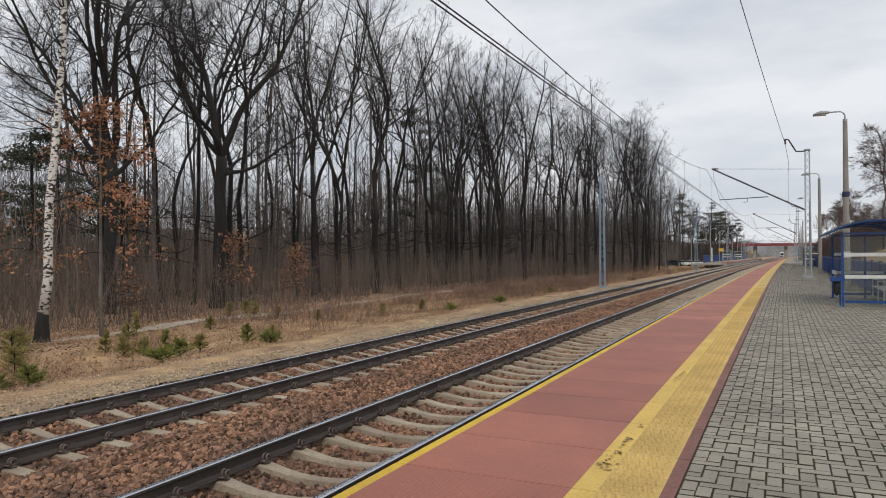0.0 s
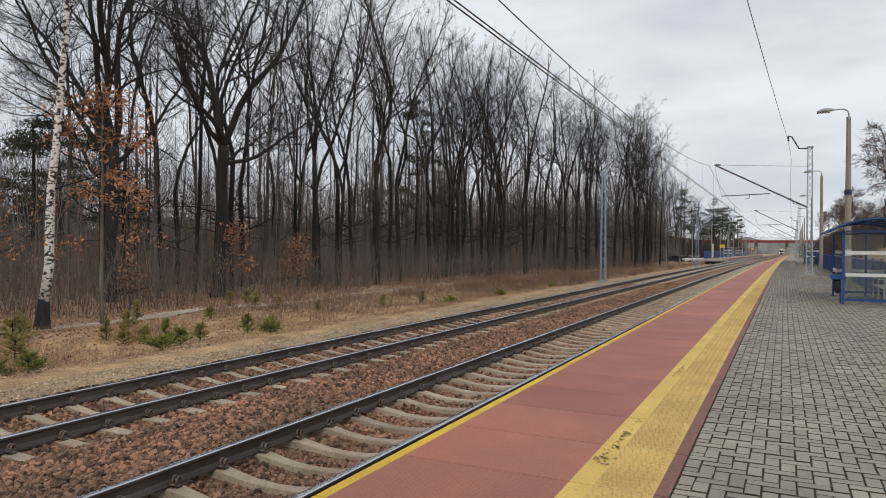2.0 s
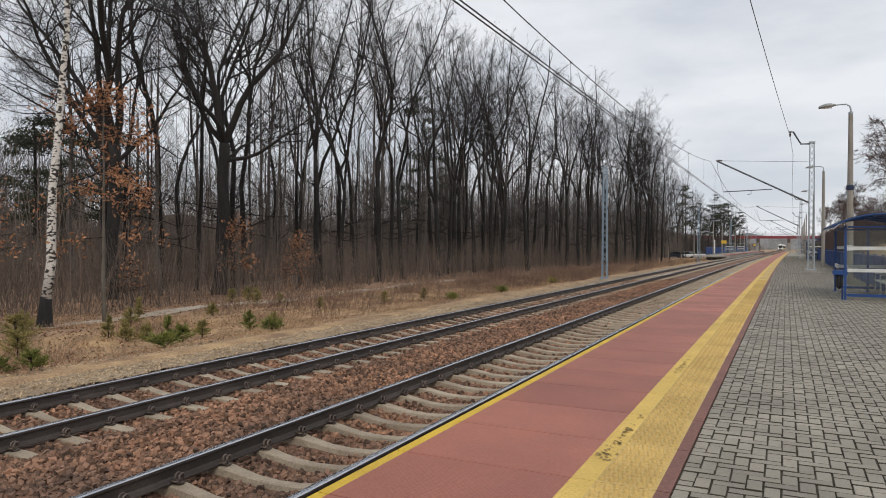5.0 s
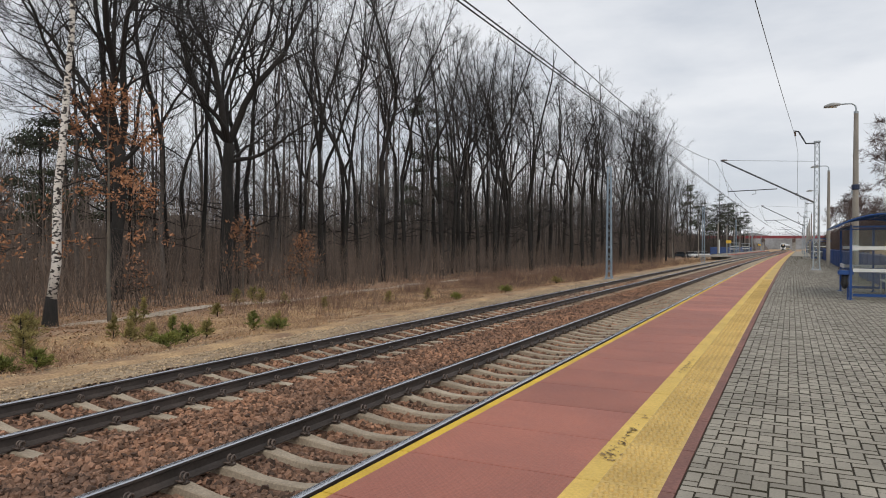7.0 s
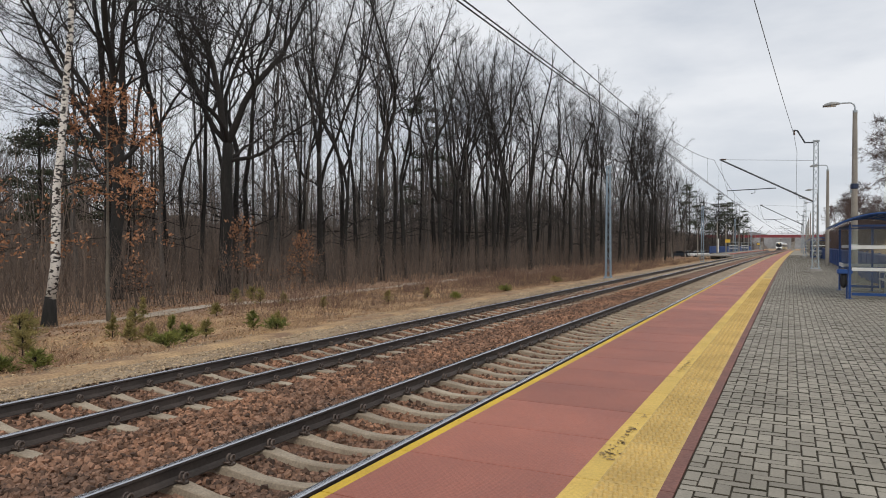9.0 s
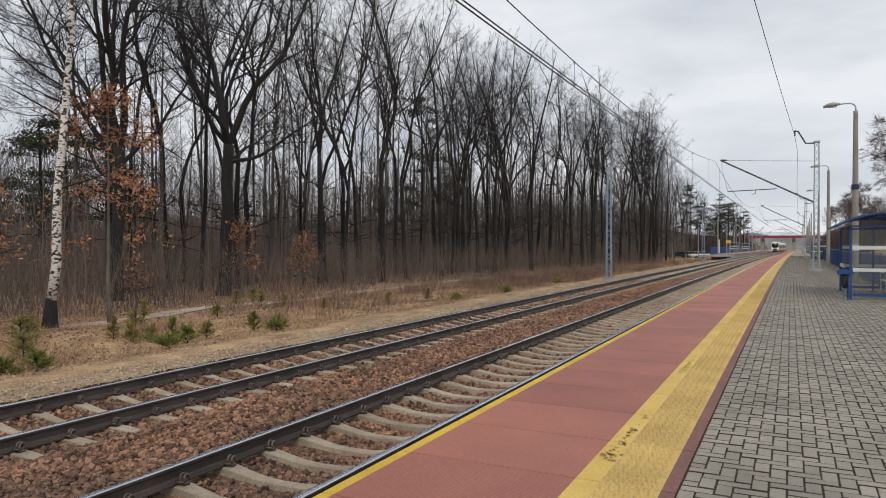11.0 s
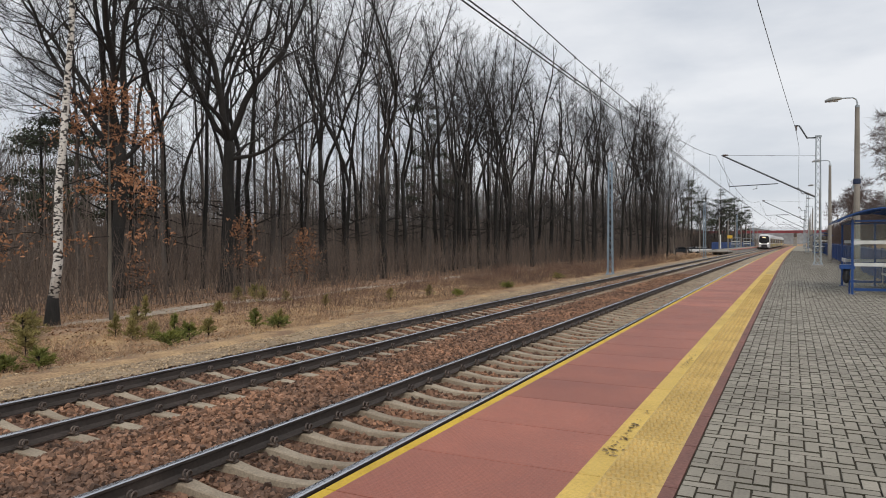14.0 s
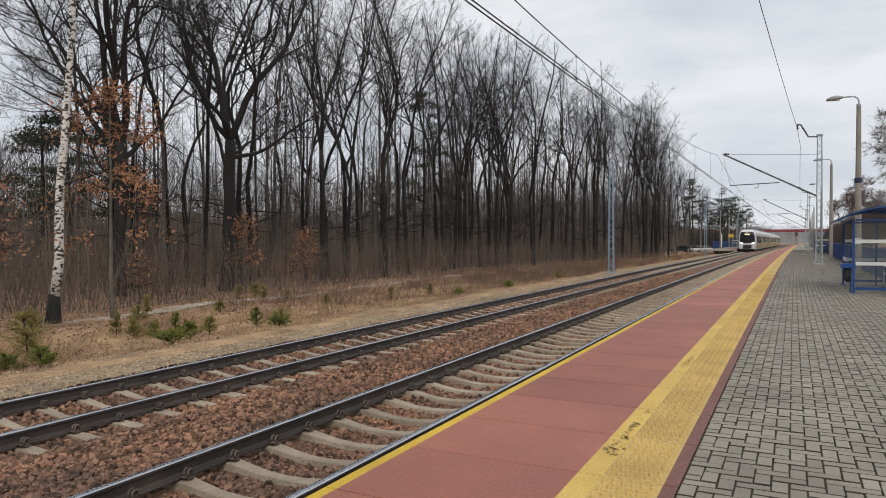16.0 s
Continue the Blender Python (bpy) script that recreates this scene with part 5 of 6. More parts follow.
CAR_DARK = paint("dark_car_paint", (0.020, 0.026, 0.036), 0.5, (0.016, 0.02, 0.028), 2, 30, space="object")
CAR_DARK.node_tree.nodes["Principled BSDF"].inputs["Specular IOR Level"].default_value = 0.2
CAR_WHITE = paint("white_car_paint", (0.72, 0.73, 0.74), 0.25, (0.66, 0.67, 0.68), 2, 30, spread=0.03, space="object")
CAR_SILVER = paint("silver_car_paint", (0.45, 0.47, 0.49), 0.3, (0.4, 0.42, 0.44), 2, 30, metal=0.5, spread=0.05, space="object")
M_WINDOW = paint("dark_window", (0.012, 0.014, 0.017), 0.2, (0.02, 0.022, 0.026), 2, 30, space="object")
M_WINDOW.node_tree.nodes["Principled BSDF"].inputs["Specular IOR Level"].default_value = 0.15
M_TYRE = paint("tyre_rubber", (0.02, 0.02, 0.02), 0.85, (0.03, 0.03, 0.03), 6, 40, space="object")


CARZ = -1.36


def car(x, y, z, turn, colour, label):
    root = tagged(new("parked_car"), label, "car", "parked cars")
    root.matrix_basis = at(x, y, z, turn)
    prof = [(-2.1, 0.35), (-2.15, 0.62), (-2.0, 0.86), (-1.15, 0.96), (1.55, 1.0), (2.05, 0.92), (2.12, 0.6), (2.05, 0.33)]
    s = Shape()
    s.loft([[(a, w * 0.98, b) for a, b in prof] for w in (-0.86, 0.86)])
    s.loft([[(a, w * 0.93, b + 0.03) for a, b in prof] for w in (-0.90, 0.90)])
    part("body", s, colour, root)
    roof = [(-1.15, 0.95), (-0.45, 1.42), (0.95, 1.47), (1.75, 0.99)]
    s = Shape()
    s.loft([[(a, w, b) for a, b in roof] for w in (-0.66, 0.66)])
    part("cabin_glass", s, M_WINDOW, root, "dark windows")
    s = Shape()
    s.loft([[(a, w, b) for a, b in ((-0.48, 1.42), (-0.4, 1.47), (0.9, 1.51), (1.0, 1.47))] for w in (-0.68, 0.68)])
    part("roof", s, colour, root)
    for px in (-1.3, 1.3):
        for py in (-0.82, 0.82):
            s = Shape()
            s.tube([(px, py - 0.1, 0.31), (px, py + 0.1, 0.31)], 0.31, 14)
            part("wheel", s, M_TYRE, root, "black wheel")


car(-26.1, 179.0, CARZ, 24, CAR_DARK, "dark estate car parked at the edge of the wood")
car(-23.9, 181.0, CARZ, 58, CAR_SILVER, "silver hatchback parked beside other cars")
car(-22.2, 182.0, CARZ, 62, CAR_WHITE, "white hatchback parked beside other cars")
car(-20.9, 183.5, CARZ, 64, CAR_WHITE, "white car parked at the end of the row")
for x, y in ((-24.4, 160.0), (-20.5, 172.0)):
    platform_lamp(x, y, -1.4, 150, 7.0, False, "grey lamp post at the car park")


def drain_cover(x, y):
    root = tagged(new("drain_cover"), "dark iron drain grating set in the pavers", "drain cover")
    root.matrix_basis = at(x, y, 0.004)
    s = Shape()
    s.box(-0.42, 0.42, -0.24, 0.24, -0.03, 0.0)
    part("tray", s, M_JOINT, root)
    for k in range(9):
        s = Shape()
        s.box(-0.39 + k * 0.09, -0.34 + k * 0.09, -0.21, 0.21, -0.005, 0.012)
        part("bar", s, M_CLIP, root)


drain_cover(0.55, 44.0)

# ---- single plants ----
def birch():
    rng = random.Random(31)
    m = bpy.data.materials.new("birch_bark")
    m.use_nodes = True
    n, l = m.node_tree.nodes, m.node_tree.links
    b = n["Principled BSDF"]
    b.inputs["Roughness"].default_value = 0.85
    co = n.new("ShaderNodeTexCoord")
    mp = n.new("ShaderNodeMapping")
    mp.inputs["Scale"].default_value = (5.0, 5.0, 9.0)
    l.new(co.outputs["Object"], mp.inputs[0])
    nz = n.new("ShaderNodeTexNoise")
    nz.inputs["Scale"].default_value, nz.inputs["Detail"].default_value = 1.3, 5
    l.new(mp.outputs[0], nz.inputs["Vector"])
    r = n.new("ShaderNodeValToRGB")
    r.color_ramp.elements[0].position, r.color_ramp.elements[0].color = 0.44, (0.035, 0.03, 0.028, 1)
    r.color_ramp.elements[1].position, r.color_ramp.elements[1].color = 0.50, (0.62, 0.59, 0.55, 1)
    l.new(nz.outputs["Fac"], r.inputs[0])
    l.new(r.outputs[0], b.inputs["Base Color"])
    root = tagged(new("birch_tree"), "slender leaning birch with white bark, dark at its foot", "tree")
    root.matrix_basis = pose(-22.35, 15.0, ground_z(-22.35, 15.0))
    pts, rad = [], []
    for k in range(13):
        t = k / 12
        pts.append((0.08 + 1.75 * t + 0.06 * math.sin(k * 1.9), 0.05 * math.sin(k * 1.3), 0.9 + 15.2 * t))
        rad.append(0.165 * (1 - 0.75 * t))
    s = Shape()
    s.tube(pts, rad, 12)
    part("trunk", s, m, root, "white peeling birch bark", smooth=True)
    s = Shape()
    s.tube([(0.0, 0, -0.3), (0.0, 0, 0.1), (0.04, 0, 0.5), (0.085, 0.0, 1.05)], [0.36, 0.27, 0.22, 0.172], 12)
    part("trunk_foot", s, M_BARK, root, "dark furrowed bark at the foot", smooth=True)
    s = Shape()
    for k in range(26):
        t = rng.uniform(0.32, 1)
        i = min(11, int(t * 12))
        w = rng.uniform(0, 6.28)
        grow(s, rng, Vector(pts[i]), Vector((math.cos(w), math.sin(w), 0.7)).normalized(), rng.uniform(1.5, 3.4), 0.03, 1, 3, lift=0.0, kids=(9, 5, 4, 3), sprigs=3, thin=0.005)
    part("crown", s, M_TWIG, root)


birch()
M_OAKLEAF = paint("russet_leaf", (0.37, 0.180, 0.088), 0.8, (0.25, 0.118, 0.062), 1.5, 12, spread=0.3, per_island=0.35)
M_PALEBARK = paint("pale_bark", (0.15, 0.13, 0.105), 0.9, (0.09, 0.08, 0.065), 4, 30, 0.3, stretch=(1, 1, 0.3))


def leaf_cloud(centres, count, spread, size, seed):
    rng = np.random.default_rng(seed)
    c = np.array(centres)[rng.integers(0, len(centres), count)] + rng.normal(0, 1, (count, 3)) * spread
    a = rng.normal(0, 1, (count, 3))
    a /= np.linalg.norm(a, axis=1)[:, None]
    b = np.cross(a, rng.normal(0, 1, (count, 3)))
    b /= np.linalg.norm(b, axis=1)[:, None]
    s = size * rng.uniform(0.6, 1.3, count)[:, None]
    v = np.stack([c - a * s, c - b * s * 0.45 + np.cross(a, b) * s * 0.15, c + a * s, c + b * s * 0.45 + np.cross(a, b) * s * 0.15], 1)
    f = (np.arange(4)[None] + 4 * np.arange(count)[:, None])
    return v.reshape(-1, 3), f


def russet_oak(x, y, h, reach, first, leaves, seed, label, radius=0.075):
    rng = random.Random(seed)
    root = tagged(new("young_oak"), label, "tree")
    root.matrix_basis = pose(x, y, ground_z(x, y))
    s = Shape()
    pts = [Vector((0.03 * math.sin(k * 1.7), 0.03 * math.cos(k * 2.1), -0.2 + h * k / 9)) for k in range(10)]
    s.tube(pts, [radius * (1.1 - k / 10) for k in range(10)], 8)
    part("trunk", s, M_PALEBARK, root, smooth=True)
    s = Shape()
    tips = []
    for k in range(30):
        t = rng.uniform(first, 0.97)
        p = pts[0].lerp(pts[-1], t)
        w = rng.uniform(0, 6.28)
        ln = reach * rng.uniform(0.5, 1.1) * (1.15 - 0.75 * t)
        d = Vector((math.cos(w), math.sin(w), rng.uniform(-0.15, 0.4))).normalized()
        q = p + d * ln * 0.6
        e = q + (d + Vector((0, 0, -0.2))) * ln * 0.4
        s.tube([p, q, e], [0.018, 0.010, 0.004], 4, cap=False)
        for j in range(5):
            a = p.lerp(e, rng.uniform(0.35, 1.0))
            b = a + Vector((rng.gauss(0, 1), rng.gauss(0, 1), rng.gauss(-0.1, 0.5))).normalized() * ln * 0.3
            s.tube([a, b], [0.008, 0.003], 3, cap=False)
            tips.append(tuple(b))
            if rng.random() < 0.5:
                tips.append(tuple(a.lerp(b, 0.6)))
    part("crown", s, M_TWIG, root)
    v, f = leaf_cloud(tips, leaves, 0.17, 0.085, seed)
    part("foliage", fast_mesh("foliage", v, f, M_OAKLEAF), None, root, "clinging dry russet leaves")


russet_oak(-22.0, 17.0, 8.6, 3.6, 0.36, 1900, 5, "young oak with clinging russet leaves and a thin pale trunk")
russet_oak(-27.2, 34.6, 3.6, 1.9, 0.30, 700, 6, "small oak sapling with a few russet leaves", 0.03)
russet_oak(-25.4, 27.6, 4.4, 1.5, 0.35, 420, 7, "small oak sapling with a few russet leaves", 0.03)
russet_oak(-21.6, 12.6, 5.2, 2.0, 0.45, 330, 8, "small oak sapling with a few russet leaves", 0.035)
russet_oak(-26.0, 21.5, 2.4, 1.0, 0.3, 160, 9, "small oak sapling with a few russet leaves", 0.02)
M_PINE = paint("pine_green", (0.205, 0.215, 0.045), 0.8, (0.120, 0.135, 0.032), 2, 14, spread=0.3, per_island=0.3)
M_PINEDRY = paint("pine_yellowish", (0.30, 0.245, 0.085), 0.8, (0.19, 0.165, 0.055), 2, 14, spread=0.3, per_island=0.3)


def sapling(x, y, h, wide, seed, material, label):
    """A young pine: whorls of shoots set with needles."""
    rng = np.random.default_rng(seed)
    root = tagged(new("pine_sapling"), label, "shrub", "pine saplings")
    root.matrix_basis = pose(x, y, ground_z(x, y))
    s = Shape()
    s.tube([(0, 0, -0.05), (0.01, 0.01, h * 0.9)], [0.018, 0.006], 5)
    B, D = [], []
    for k in range(int(26 + 60 * wide)):
        t = rng.random() ** 0.8
        w = rng.uniform(0, 6.28)
        r = wide * (1.3 - t) * rng.uniform(0.5, 1.0)
        a = np.array((0, 0, h * t * 0.85))
        b = a + np.array((math.cos(w) * r, math.sin(w) * r, 0.25 * r + 0.1 * rng.uniform(-0.5, 1.5)))
        s.tube([a, b], [0.008, 0.003], 3, cap=False)
        m = 30
        u = rng.uniform(0.25, 1, m)[:, None]
        B.append(a + (b - a) * u)
        D.append((b - a) / np.linalg.norm(b - a) * 0.8 + rng.normal(0, 0.55, (m, 3)) + np.array((0, 0, 0.25)))
    part("stem", s, M_TWIG, root)
    B, D = np.concatenate(B), np.concatenate(D)
    n = len(B)
    D /= np.linalg.norm(D, axis=1)[:, None]
    side = np.cross(D, rng.normal(0, 1, (n, 3)))
    side /= np.linalg.norm(side, axis=1)[:, None]
    ln = rng.uniform(0.07, 0.13, n)[:, None]
    v = np.stack([B - side * 0.009, B + side * 0.009, B + D * ln], 1)
    part("needles", fast_mesh("needles", v.reshape(-1, 3), np.arange(3 * n).reshape(-1, 3), material), None, root)


for k, (x, y, h, w, m) in enumerate(((-14.1, 12.6, 0.35, 0.75, 0), (-14.8, 13.9, 0.55, 0.6, 0), (-14.6, 13.2, 1.05, 0.3, 0), (-15.1, 14.9, 0.65, 0.42, 1), (-14.5, 16.2, 0.75, 0.4, 0), (-13.6, 16.2, 0.35, 0.6, 0),
                                     (-13.7, 8.9, 0.5, 0.5, 0), (-14.2, 8.5, 0.35, 0.5, 0), (-17.9, 11.2, 1.3, 0.75, 1), (-18.8, 12.0, 1.2, 0.65, 1), (-16.2, 10.2, 1.0, 0.5, 1), (-16.2, 13.2, 0.7, 0.4, 1), (-15.9, 13.6, 0.6, 0.35, 1),
                                     (-16.9, 13.2, 0.9, 0.25, 1), (-22.2, 23.7, 1.0, 0.45, 1), (-21.2, 24.2, 1.1, 0.5, 1), (-22.7, 25.3, 1.0, 0.5, 1), (-17.1, 23.3, 0.7, 0.3, 1), (-16.2, 27.0, 0.8, 0.35, 1),
                                     (-16.2, 30.8, 0.7, 0.35, 1), (-14.2, 29.9, 0.35, 0.5, 0), (-18.9, 15.6, 0.9, 0.45, 1), (-20.3, 24.7, 0.7, 0.35, 1), (-13.5, 34.6, 0.3, 0.6, 0), (-14.4, 17.2, 0.45, 0.3, 1),
                                     (-20.2, 17.0, 1.2, 0.25, 1), (-13.6, 44.0, 0.5, 0.7, 1), (-19.5, 19.8, 0.6, 0.4, 1))):
    sapling(x, y, h * 0.72, w * 0.74, 40 + k, M_PINEDRY if m else M_PINE, "yellowish young pine in dry grass" if m else "low green young pine in dry grass")


def tall_pine(x, y, h, seed, label="tall dark pine with a ragged crown"):
    rng = random.Random(seed)
    root = tagged(new("pine_tree"), label, "tree", "pines by the line")
    root.matrix_basis = at(x, y, -1.6)
    s = Shape()
    s.tube([(0, 0, 0), (0.2, 0.1, h * 0.5), (0.1, 0.0, h)], [0.2, 0.15, 0.05], 7)
    B = []
    for k in range(26):
        t = rng.uniform(0.35, 1)
        w = rng.uniform(0, 6.28)
        ln = h * 0.22 * (1.15 - t) + 0.7
        a = Vector((0.12, 0.05, h * t))
        b = a + Vector((math.cos(w), math.sin(w), 0.18)) * ln
        s.tube([a, b], [0.045, 0.012], 4, cap=False)
        for j in range(5):
            B.append(tuple(a.lerp(b, rng.uniform(0.45, 1.05))))
    part("trunk", s, M_BARK, root)
    v, f = leaf_cloud(B, 5200, np.array((0.46, 0.46, 0.15)), 0.11, seed)
    part("crown", fast_mesh("crown", v, f, M_PINEFAR), None, root, "dark green needle clumps")


M_PINEFAR = paint("dark_pine", (0.045, 0.056, 0.028), 0.85, (0.026, 0.034, 0.018), 0.6, 5, per_island=0.4)
for k, (x, y, h) in enumerate(((-27, 205, 20), (-24, 212, 17), (-21, 222, 19), (-20, 240, 17), (-19.5, 252, 18.5), (-24, 262, 14), (-31, 228, 17), (-17, 262, 15))):
    tall_pine(x, y, h, 70 + k)
for k, (x, y, h) in enumerate(((-36, 66, 19), (-52, 28, 11), (-46, 30, 11.5), (-45, 34.5, 11), (-52, 36, 13))):
    tall_pine(x, y, h, 90 + k, "pine among the bare trees of the wood")
# trees on the bank behind the fence
BANK_KINDS = [bare_tree(s, h, r, False, False, spread, 0.05, M_BANKTWIG, droop, kids, 0.019) for s, h, r, spread, droop, kids in
              ((81, 13.5, 0.15, 0.30, -0.03, (14, 7, 6, 3)), (82, 13.0, 0.14, 0.32, -0.04, (14, 7, 6, 3)), (83, 8.0, 0.10, 0.38, 0.03, (8, 5, 4, 2)), (84, 7.5, 0.09, 0.40, 0.03, (8, 5, 4, 2)))]
for kind, x, y, turn, sc in ((0, 7.7, 66, 20, 0.78), (1, 7.7, 71, 80, 0.80), (0, 9.0, 76, 140, 0.86), (1, 10.2, 64, 210, 0.82), (2, 6.9, 88, 40, 0.52), (3, 8.8, 92, 160, 0.58), (2, 10.2, 86, 250, 0.62), (3, 6.6, 97, 300, 0.58), (2, 9.2, 101, 200, 0.66), (3, 11.6, 90, 10, 0.70), (2, 7.6, 104, 30, 0.70), (3, 6.8, 110, 70, 1.0), (2, 8.4, 118, 150, 1.05),
                             (3, 7.4, 126, 90, 0.95), (2, 8.2, 138, 140, 1.05), (3, 7.0, 152, 10, 1.1), (2, 9.0, 166, 75, 1.1), (3, 8.0, 184, 250, 1.15), (2, 8.0, 205, 190, 1.2)):
    root = tagged(new("bare_tree"), "leafless reddish-brown tree on the bank behind the fence", "tree", "trees on the bank")
    for me, name in zip(BANK_KINDS[kind], ("trunk", "crown")):
        part(name, me, None, root)
    root.matrix_basis = pose(*bend(x, y, ground_z(x, y)), 0, 0, turn) @ Matrix.Scale(sc, 4)
rng = random.Random(77)
for k in range(34):
    y = 205 + k * 3.6
    plant_tree(rng.randrange(1, 7), -19 - rng.uniform(0, 16), y, rng.uniform(0, 360), rng.uniform(0.55, 0.75), "leafless tree behind the opposite platform")

# ---- the train ----
T_WHITE = paint("train_white", (0.64, 0.65, 0.66), 0.3, (0.58, 0.59, 0.60), 1.5, 20, spread=0.04, space="object")
T_GREY = paint("train_grey", (0.26, 0.27, 0.28), 0.4, (0.2, 0.21, 0.22), 1.5, 20, space="object")
T_DARK = paint("train_underframe", (0.035, 0.035, 0.037), 0.7, (0.02, 0.02, 0.02), 2, 20, space="object")
T_YELLOW = paint("train_yellow_band", (0.48, 0.37, 0.10), 0.4, (0.40, 0.31, 0.09), 2, 20, spread=0.06, space="object")
T_GOLD = paint("train_dull_gold", (0.25, 0.21, 0.11), 0.4, (0.20, 0.17, 0.10), 2, 20, space="object")
T_WINDOW = paint("train_window", (0.020, 0.022, 0.025), 0.25, (0.03, 0.032, 0.035), 2, 20, space="object")
T_WINDOW.node_tree.nodes["Principled BSDF"].inputs["Specular IOR Level"].default_value = 0.12
T_LIGHT = glow("headlight", (1.0, 0.97, 0.88), 1.6)
T_DEST = glow("destination_display", (1.0, 0.62, 0.15), 1.3)


def train():
    """A white multiple unit, nose at the origin, cars behind it along y."""
    root = tagged(new("train"), "white electric multiple unit with dark windscreen and lit headlights", "train")
    wide, length, cars = 1.41, 21.6, 7
    for c in range(cars):
        y0 = c * (length + 0.5)
        s = Shape()
        rings = []
        front = c == 0
        steps = ((0.0, 0.62, 0.45, 0.62), (0.25, 0.86, 0.34, 0.80), (0.8, 0.97, 0.28, 0.93), (1.6, 1.0, 0.25, 1.0), (2.6, 1.0, 0.25, 1.0)) if front else ((0.0, 1, 0.25, 1.0), (0.2, 1, 0.25, 1.0))
        for dy, k, zb, kt in steps + ((length - 0.2, 1, 0.25, 1.0), (length, 1, 0.25, 1.0)):
            w, top = wide * (0.90 + 0.10 * k) if front else wide, 3.95 - (1 - kt) * 2.6
            sl = 0.0 if not front else max(0.0, 1.6 - dy) * 0.0
            rings.append([(-w * 0.92, y0 + dy + sl, zb), (w * 0.92, y0 + dy + sl, zb), (w, y0 + dy, zb + 0.35), (w, y0 + dy, 0.25 + (top - 0.25) * 0.55), (w * 0.97, y0 + dy, top - 0.55),
                          (w * 0.80, y0 + dy, top - 0.15), (w * 0.5, y0 + dy, top), (-w * 0.5, y0 + dy, top), (-w * 0.80, y0 + dy, top - 0.15), (-w * 0.97, y0 + dy, top - 0.55),
                          (-w, y0 + dy, 0.25 + (top - 0.25) * 0.55), (-w, y0 + dy, zb + 0.35)])
        s.loft(rings)
        car_body = part("car_body", s, T_WHITE, root, "white painted car body")
        for side in (-1, 1):
            n = 8
            for k in range(n):
                a = y0 + (3.2 if front else 0.9) + k * (length - (4.0 if front else 1.6)) / n
                b = a + (length - 4.0) / n - 0.35
                if k in (2, 5):
                    s = Shape()
                    s.box(side * (wide - 0.005) - 0.02, side * (wide - 0.005) + 0.02, a, b, 0.55, 2.85)
                    part("door", s, T_YELLOW, car_body, "yellow passenger door")
                    s = Shape()
                    s.box(side * (wide + 0.012) - 0.02, side * (wide + 0.012) + 0.02, a + 0.25, b - 0.25, 1.45, 2.6)
                    part("door_window", s, T_WINDOW, car_body)
                else:
                    s = Shape()
                    s.box(side * (wide - 0.002) - 0.02, side * (wide - 0.002) + 0.02, a, b + 0.2, 1.45, 2.80)
                    part("window", s, T_WINDOW, car_body)
            s = Shape()
            s.box(side * (wide - 0.008) - 0.015, side * (wide - 0.008) + 0.015, y0 + (2.6 if front else 0.3), y0 + length - 0.3, 0.50, 1.36)
            part("side_band", s, T_YELLOW if c % 2 else T_GOLD, car_body, "yellow-grey band below the windows")
        for by in (3.6, length - 3.2):
            s = Shape()
            s.box(-1.1, 1.1, y0 + by - 1.5, y0 + by + 1.5, 0.10, 0.34)
            for ax in (-1.0, 1.0):
                for sx in (-0.75, 0.75):
                    s.tube([(sx - 0.06, y0 + by + ax, 0.42), (sx + 0.06, y0 + by + ax, 0.42)], 0.42, 14)
            part("bogie", s, T_DARK, root)
        for ry, rl in ((4.5, 3.5), (9.5, 4.5), (15.5, 3.0)):
            s = Shape()
            s.box(-0.85, 0.85, y0 + ry, y0 + ry + rl, 3.88, 4.18, bevel=0.06)
            part("roof_unit", s, T_GREY, root, "grey roof equipment box")
        if c < cars - 1:
            s = Shape()
            s.box(-1.15, 1.15, y0 + length - 0.05, y0 + length + 0.55, 0.5, 3.6)
            part("gangway", s, T_DARK, root)
        if c in (1, 4):
            s = Shape()
            s.tube([(0, y0 + 6, 4.15), (0, y0 + 7.5, 4.9), (0, y0 + 6.2, 5.52)], 0.04, 5)
            s.box(-0.8, 0.8, y0 + 6.1, y0 + 6.3, 5.50, 5.55)
            part("pantograph", s, T_DARK, root)
    s = Shape()
    rows = []
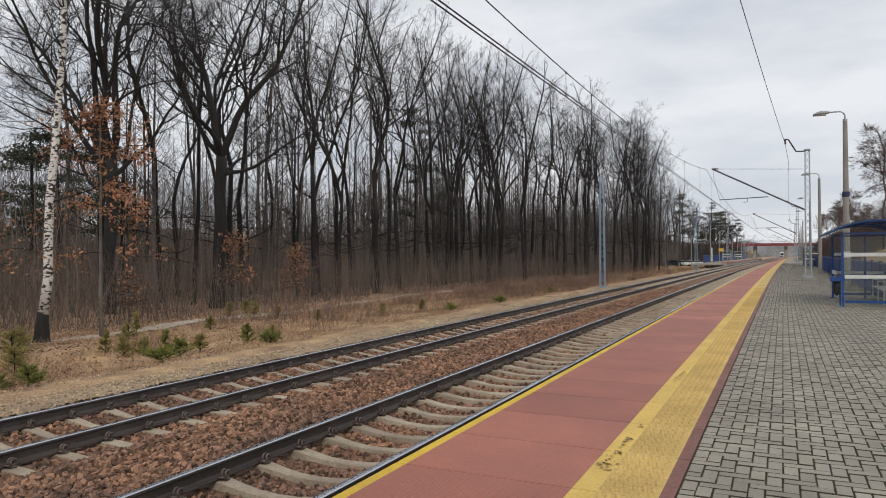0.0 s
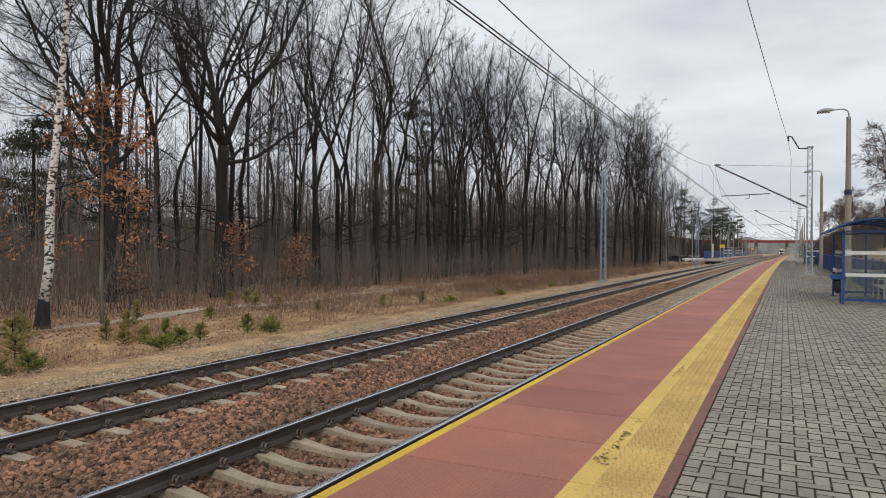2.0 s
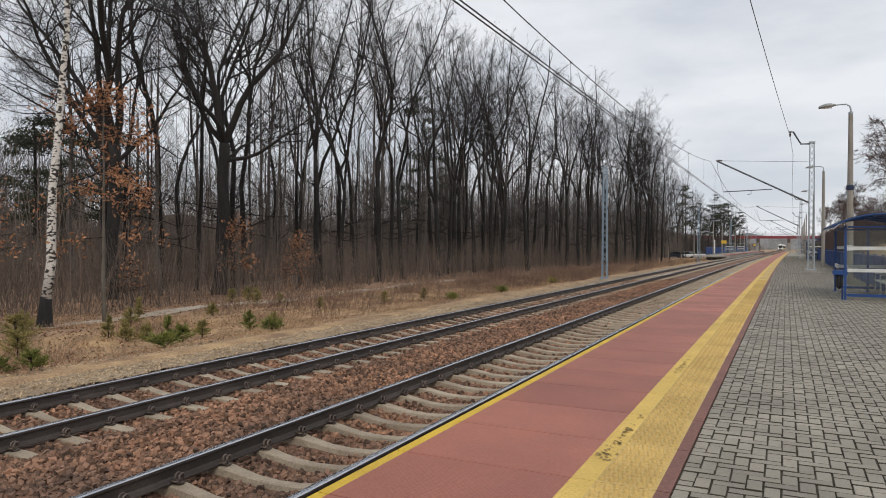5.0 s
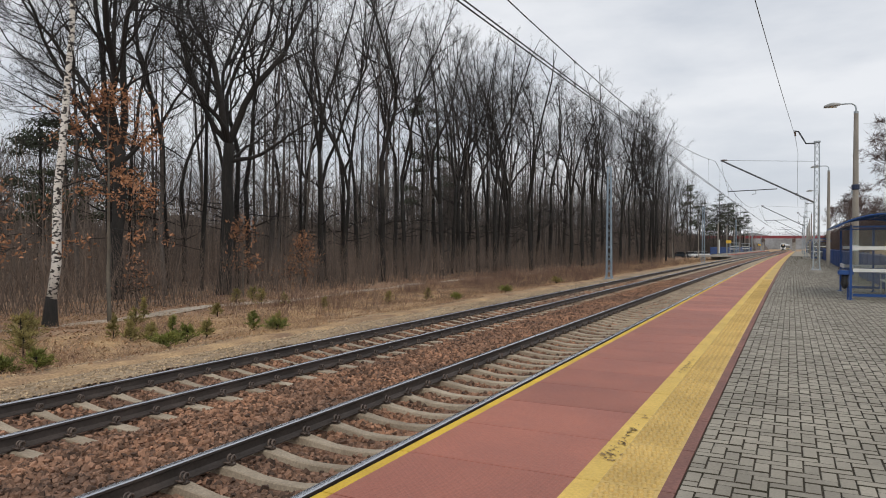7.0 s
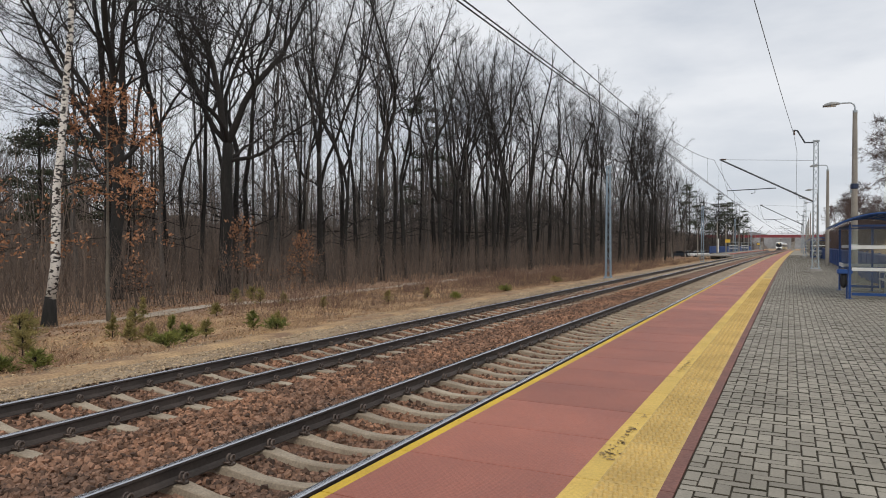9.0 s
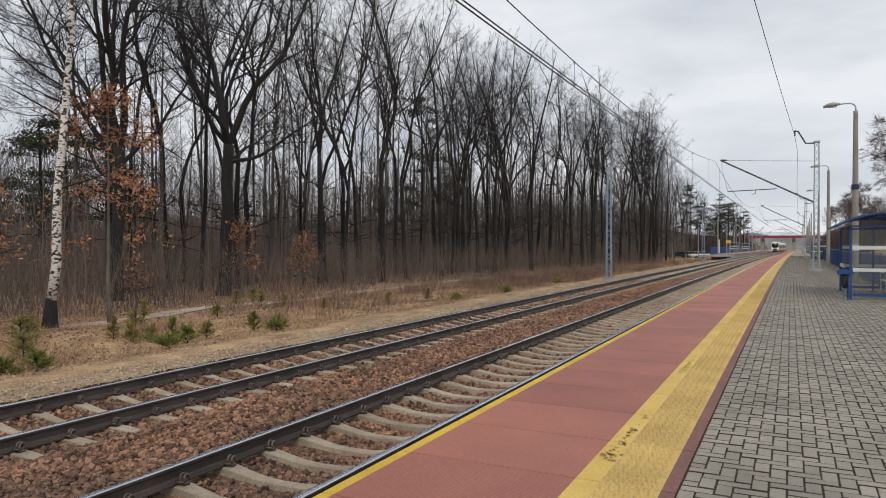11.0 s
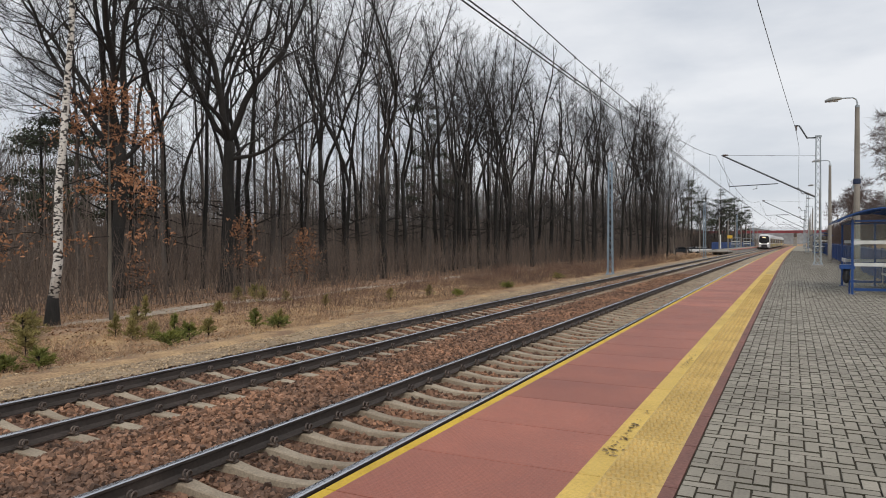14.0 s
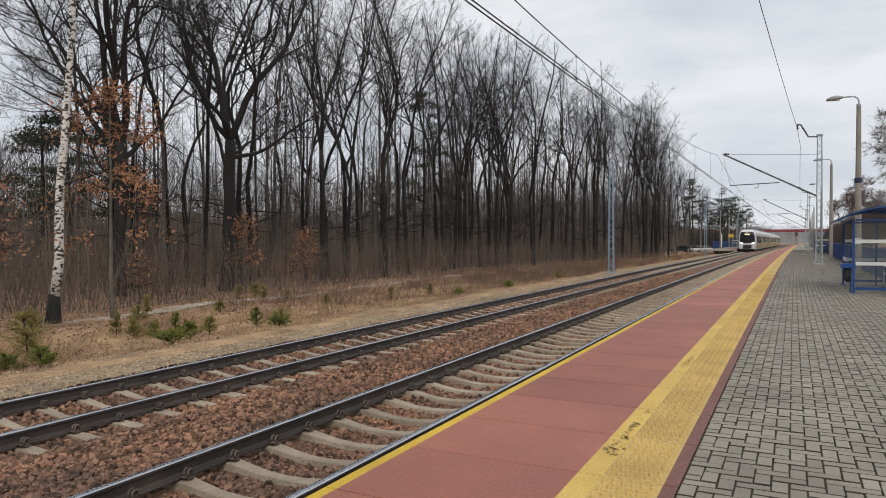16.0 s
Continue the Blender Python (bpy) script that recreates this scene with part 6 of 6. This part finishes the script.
    for z, w, y in ((1.50, 0.62, -0.10), (1.74, 1.06, -0.10), (2.45, 1.25, -0.08), (3.00, 1.19, -0.04), (3.50, 0.98, 0.10)):
        rows.append([(-w, y + 0.06, z), (-w * 0.5, y - 0.02, z), (0, y - 0.06, z), (w * 0.5, y - 0.02, z), (w, y + 0.06, z), (w, y + 0.5, z), (-w, y + 0.5, z)])
    s.loft(rows)
    screen = part("windscreen", s, T_WINDOW, root, "large dark windscreen", smooth=False)
    s = Shape()
    s.box(-0.42, 0.42, -0.13, 0.5, 3.00, 3.16)
    part("destination_display", s, T_DEST, root)
    s = Shape()
    s.tube([(0, 0.02, 3.36), (0, 0.5, 3.36)], 0.12, 10)
    part("top_headlight", s, T_LIGHT, root)
    for side in (-1, 1):
        s = Shape()
        s.loft([[(side * 0.72, -0.08, 1.32), (side * 1.22, -0.06, 1.46), (side * 1.24, -0.06, 1.62), (side * 0.78, -0.08, 1.50)],
                [(side * 0.72, 0.3, 1.38), (side * 1.18, 0.4, 1.52), (side * 1.20, 0.4, 1.66), (side * 0.78, 0.3, 1.54)]])
        part("headlight", s, T_LIGHT, root, "lit headlight")
        s = Shape()
        s.loft([[(side * 0.80, -0.07, 1.64), (side * 1.28, -0.05, 1.72), (side * 1.27, -0.03, 2.3), (side * 1.14, -0.06, 2.3)],
                [(side * 0.80, 0.3, 1.66), (side * 1.26, 0.5, 1.80), (side * 1.22, 0.6, 2.6), (side * 1.12, 0.6, 2.6)]])
        part("headlight_surround", s, T_WINDOW, root)
    s = Shape()
    s.box(-0.72, 0.72, -0.16, 0.3, 0.50, 1.12, bevel=0.06)
    part("coupler_cover", s, T_DARK, root, "black coupler housing")
    s = Shape()
    s.box(-1.12, 1.12, 0.02, 0.6, 0.16, 0.42, bevel=0.05)
    part("snow_plough", s, T_DARK, root)
    return root


THE_TRAIN = train()


def motions():
    """The train comes on at a steady 34 metres a second."""
    rows = []
    for t in range(0, 17):
        y = 138.0 + 34.0 * (16 - t)
        a, b = bend(FAR, y, HEAD_F), bend(FAR, y + 60, HEAD_F)
        rows.append((float(t), pose(*a, math.degrees(math.atan2(b[2] - a[2], 60)), 0, -math.degrees(math.atan2(b[0] - a[0], 60)))))
    walk(THE_TRAIN, rows)


motions()
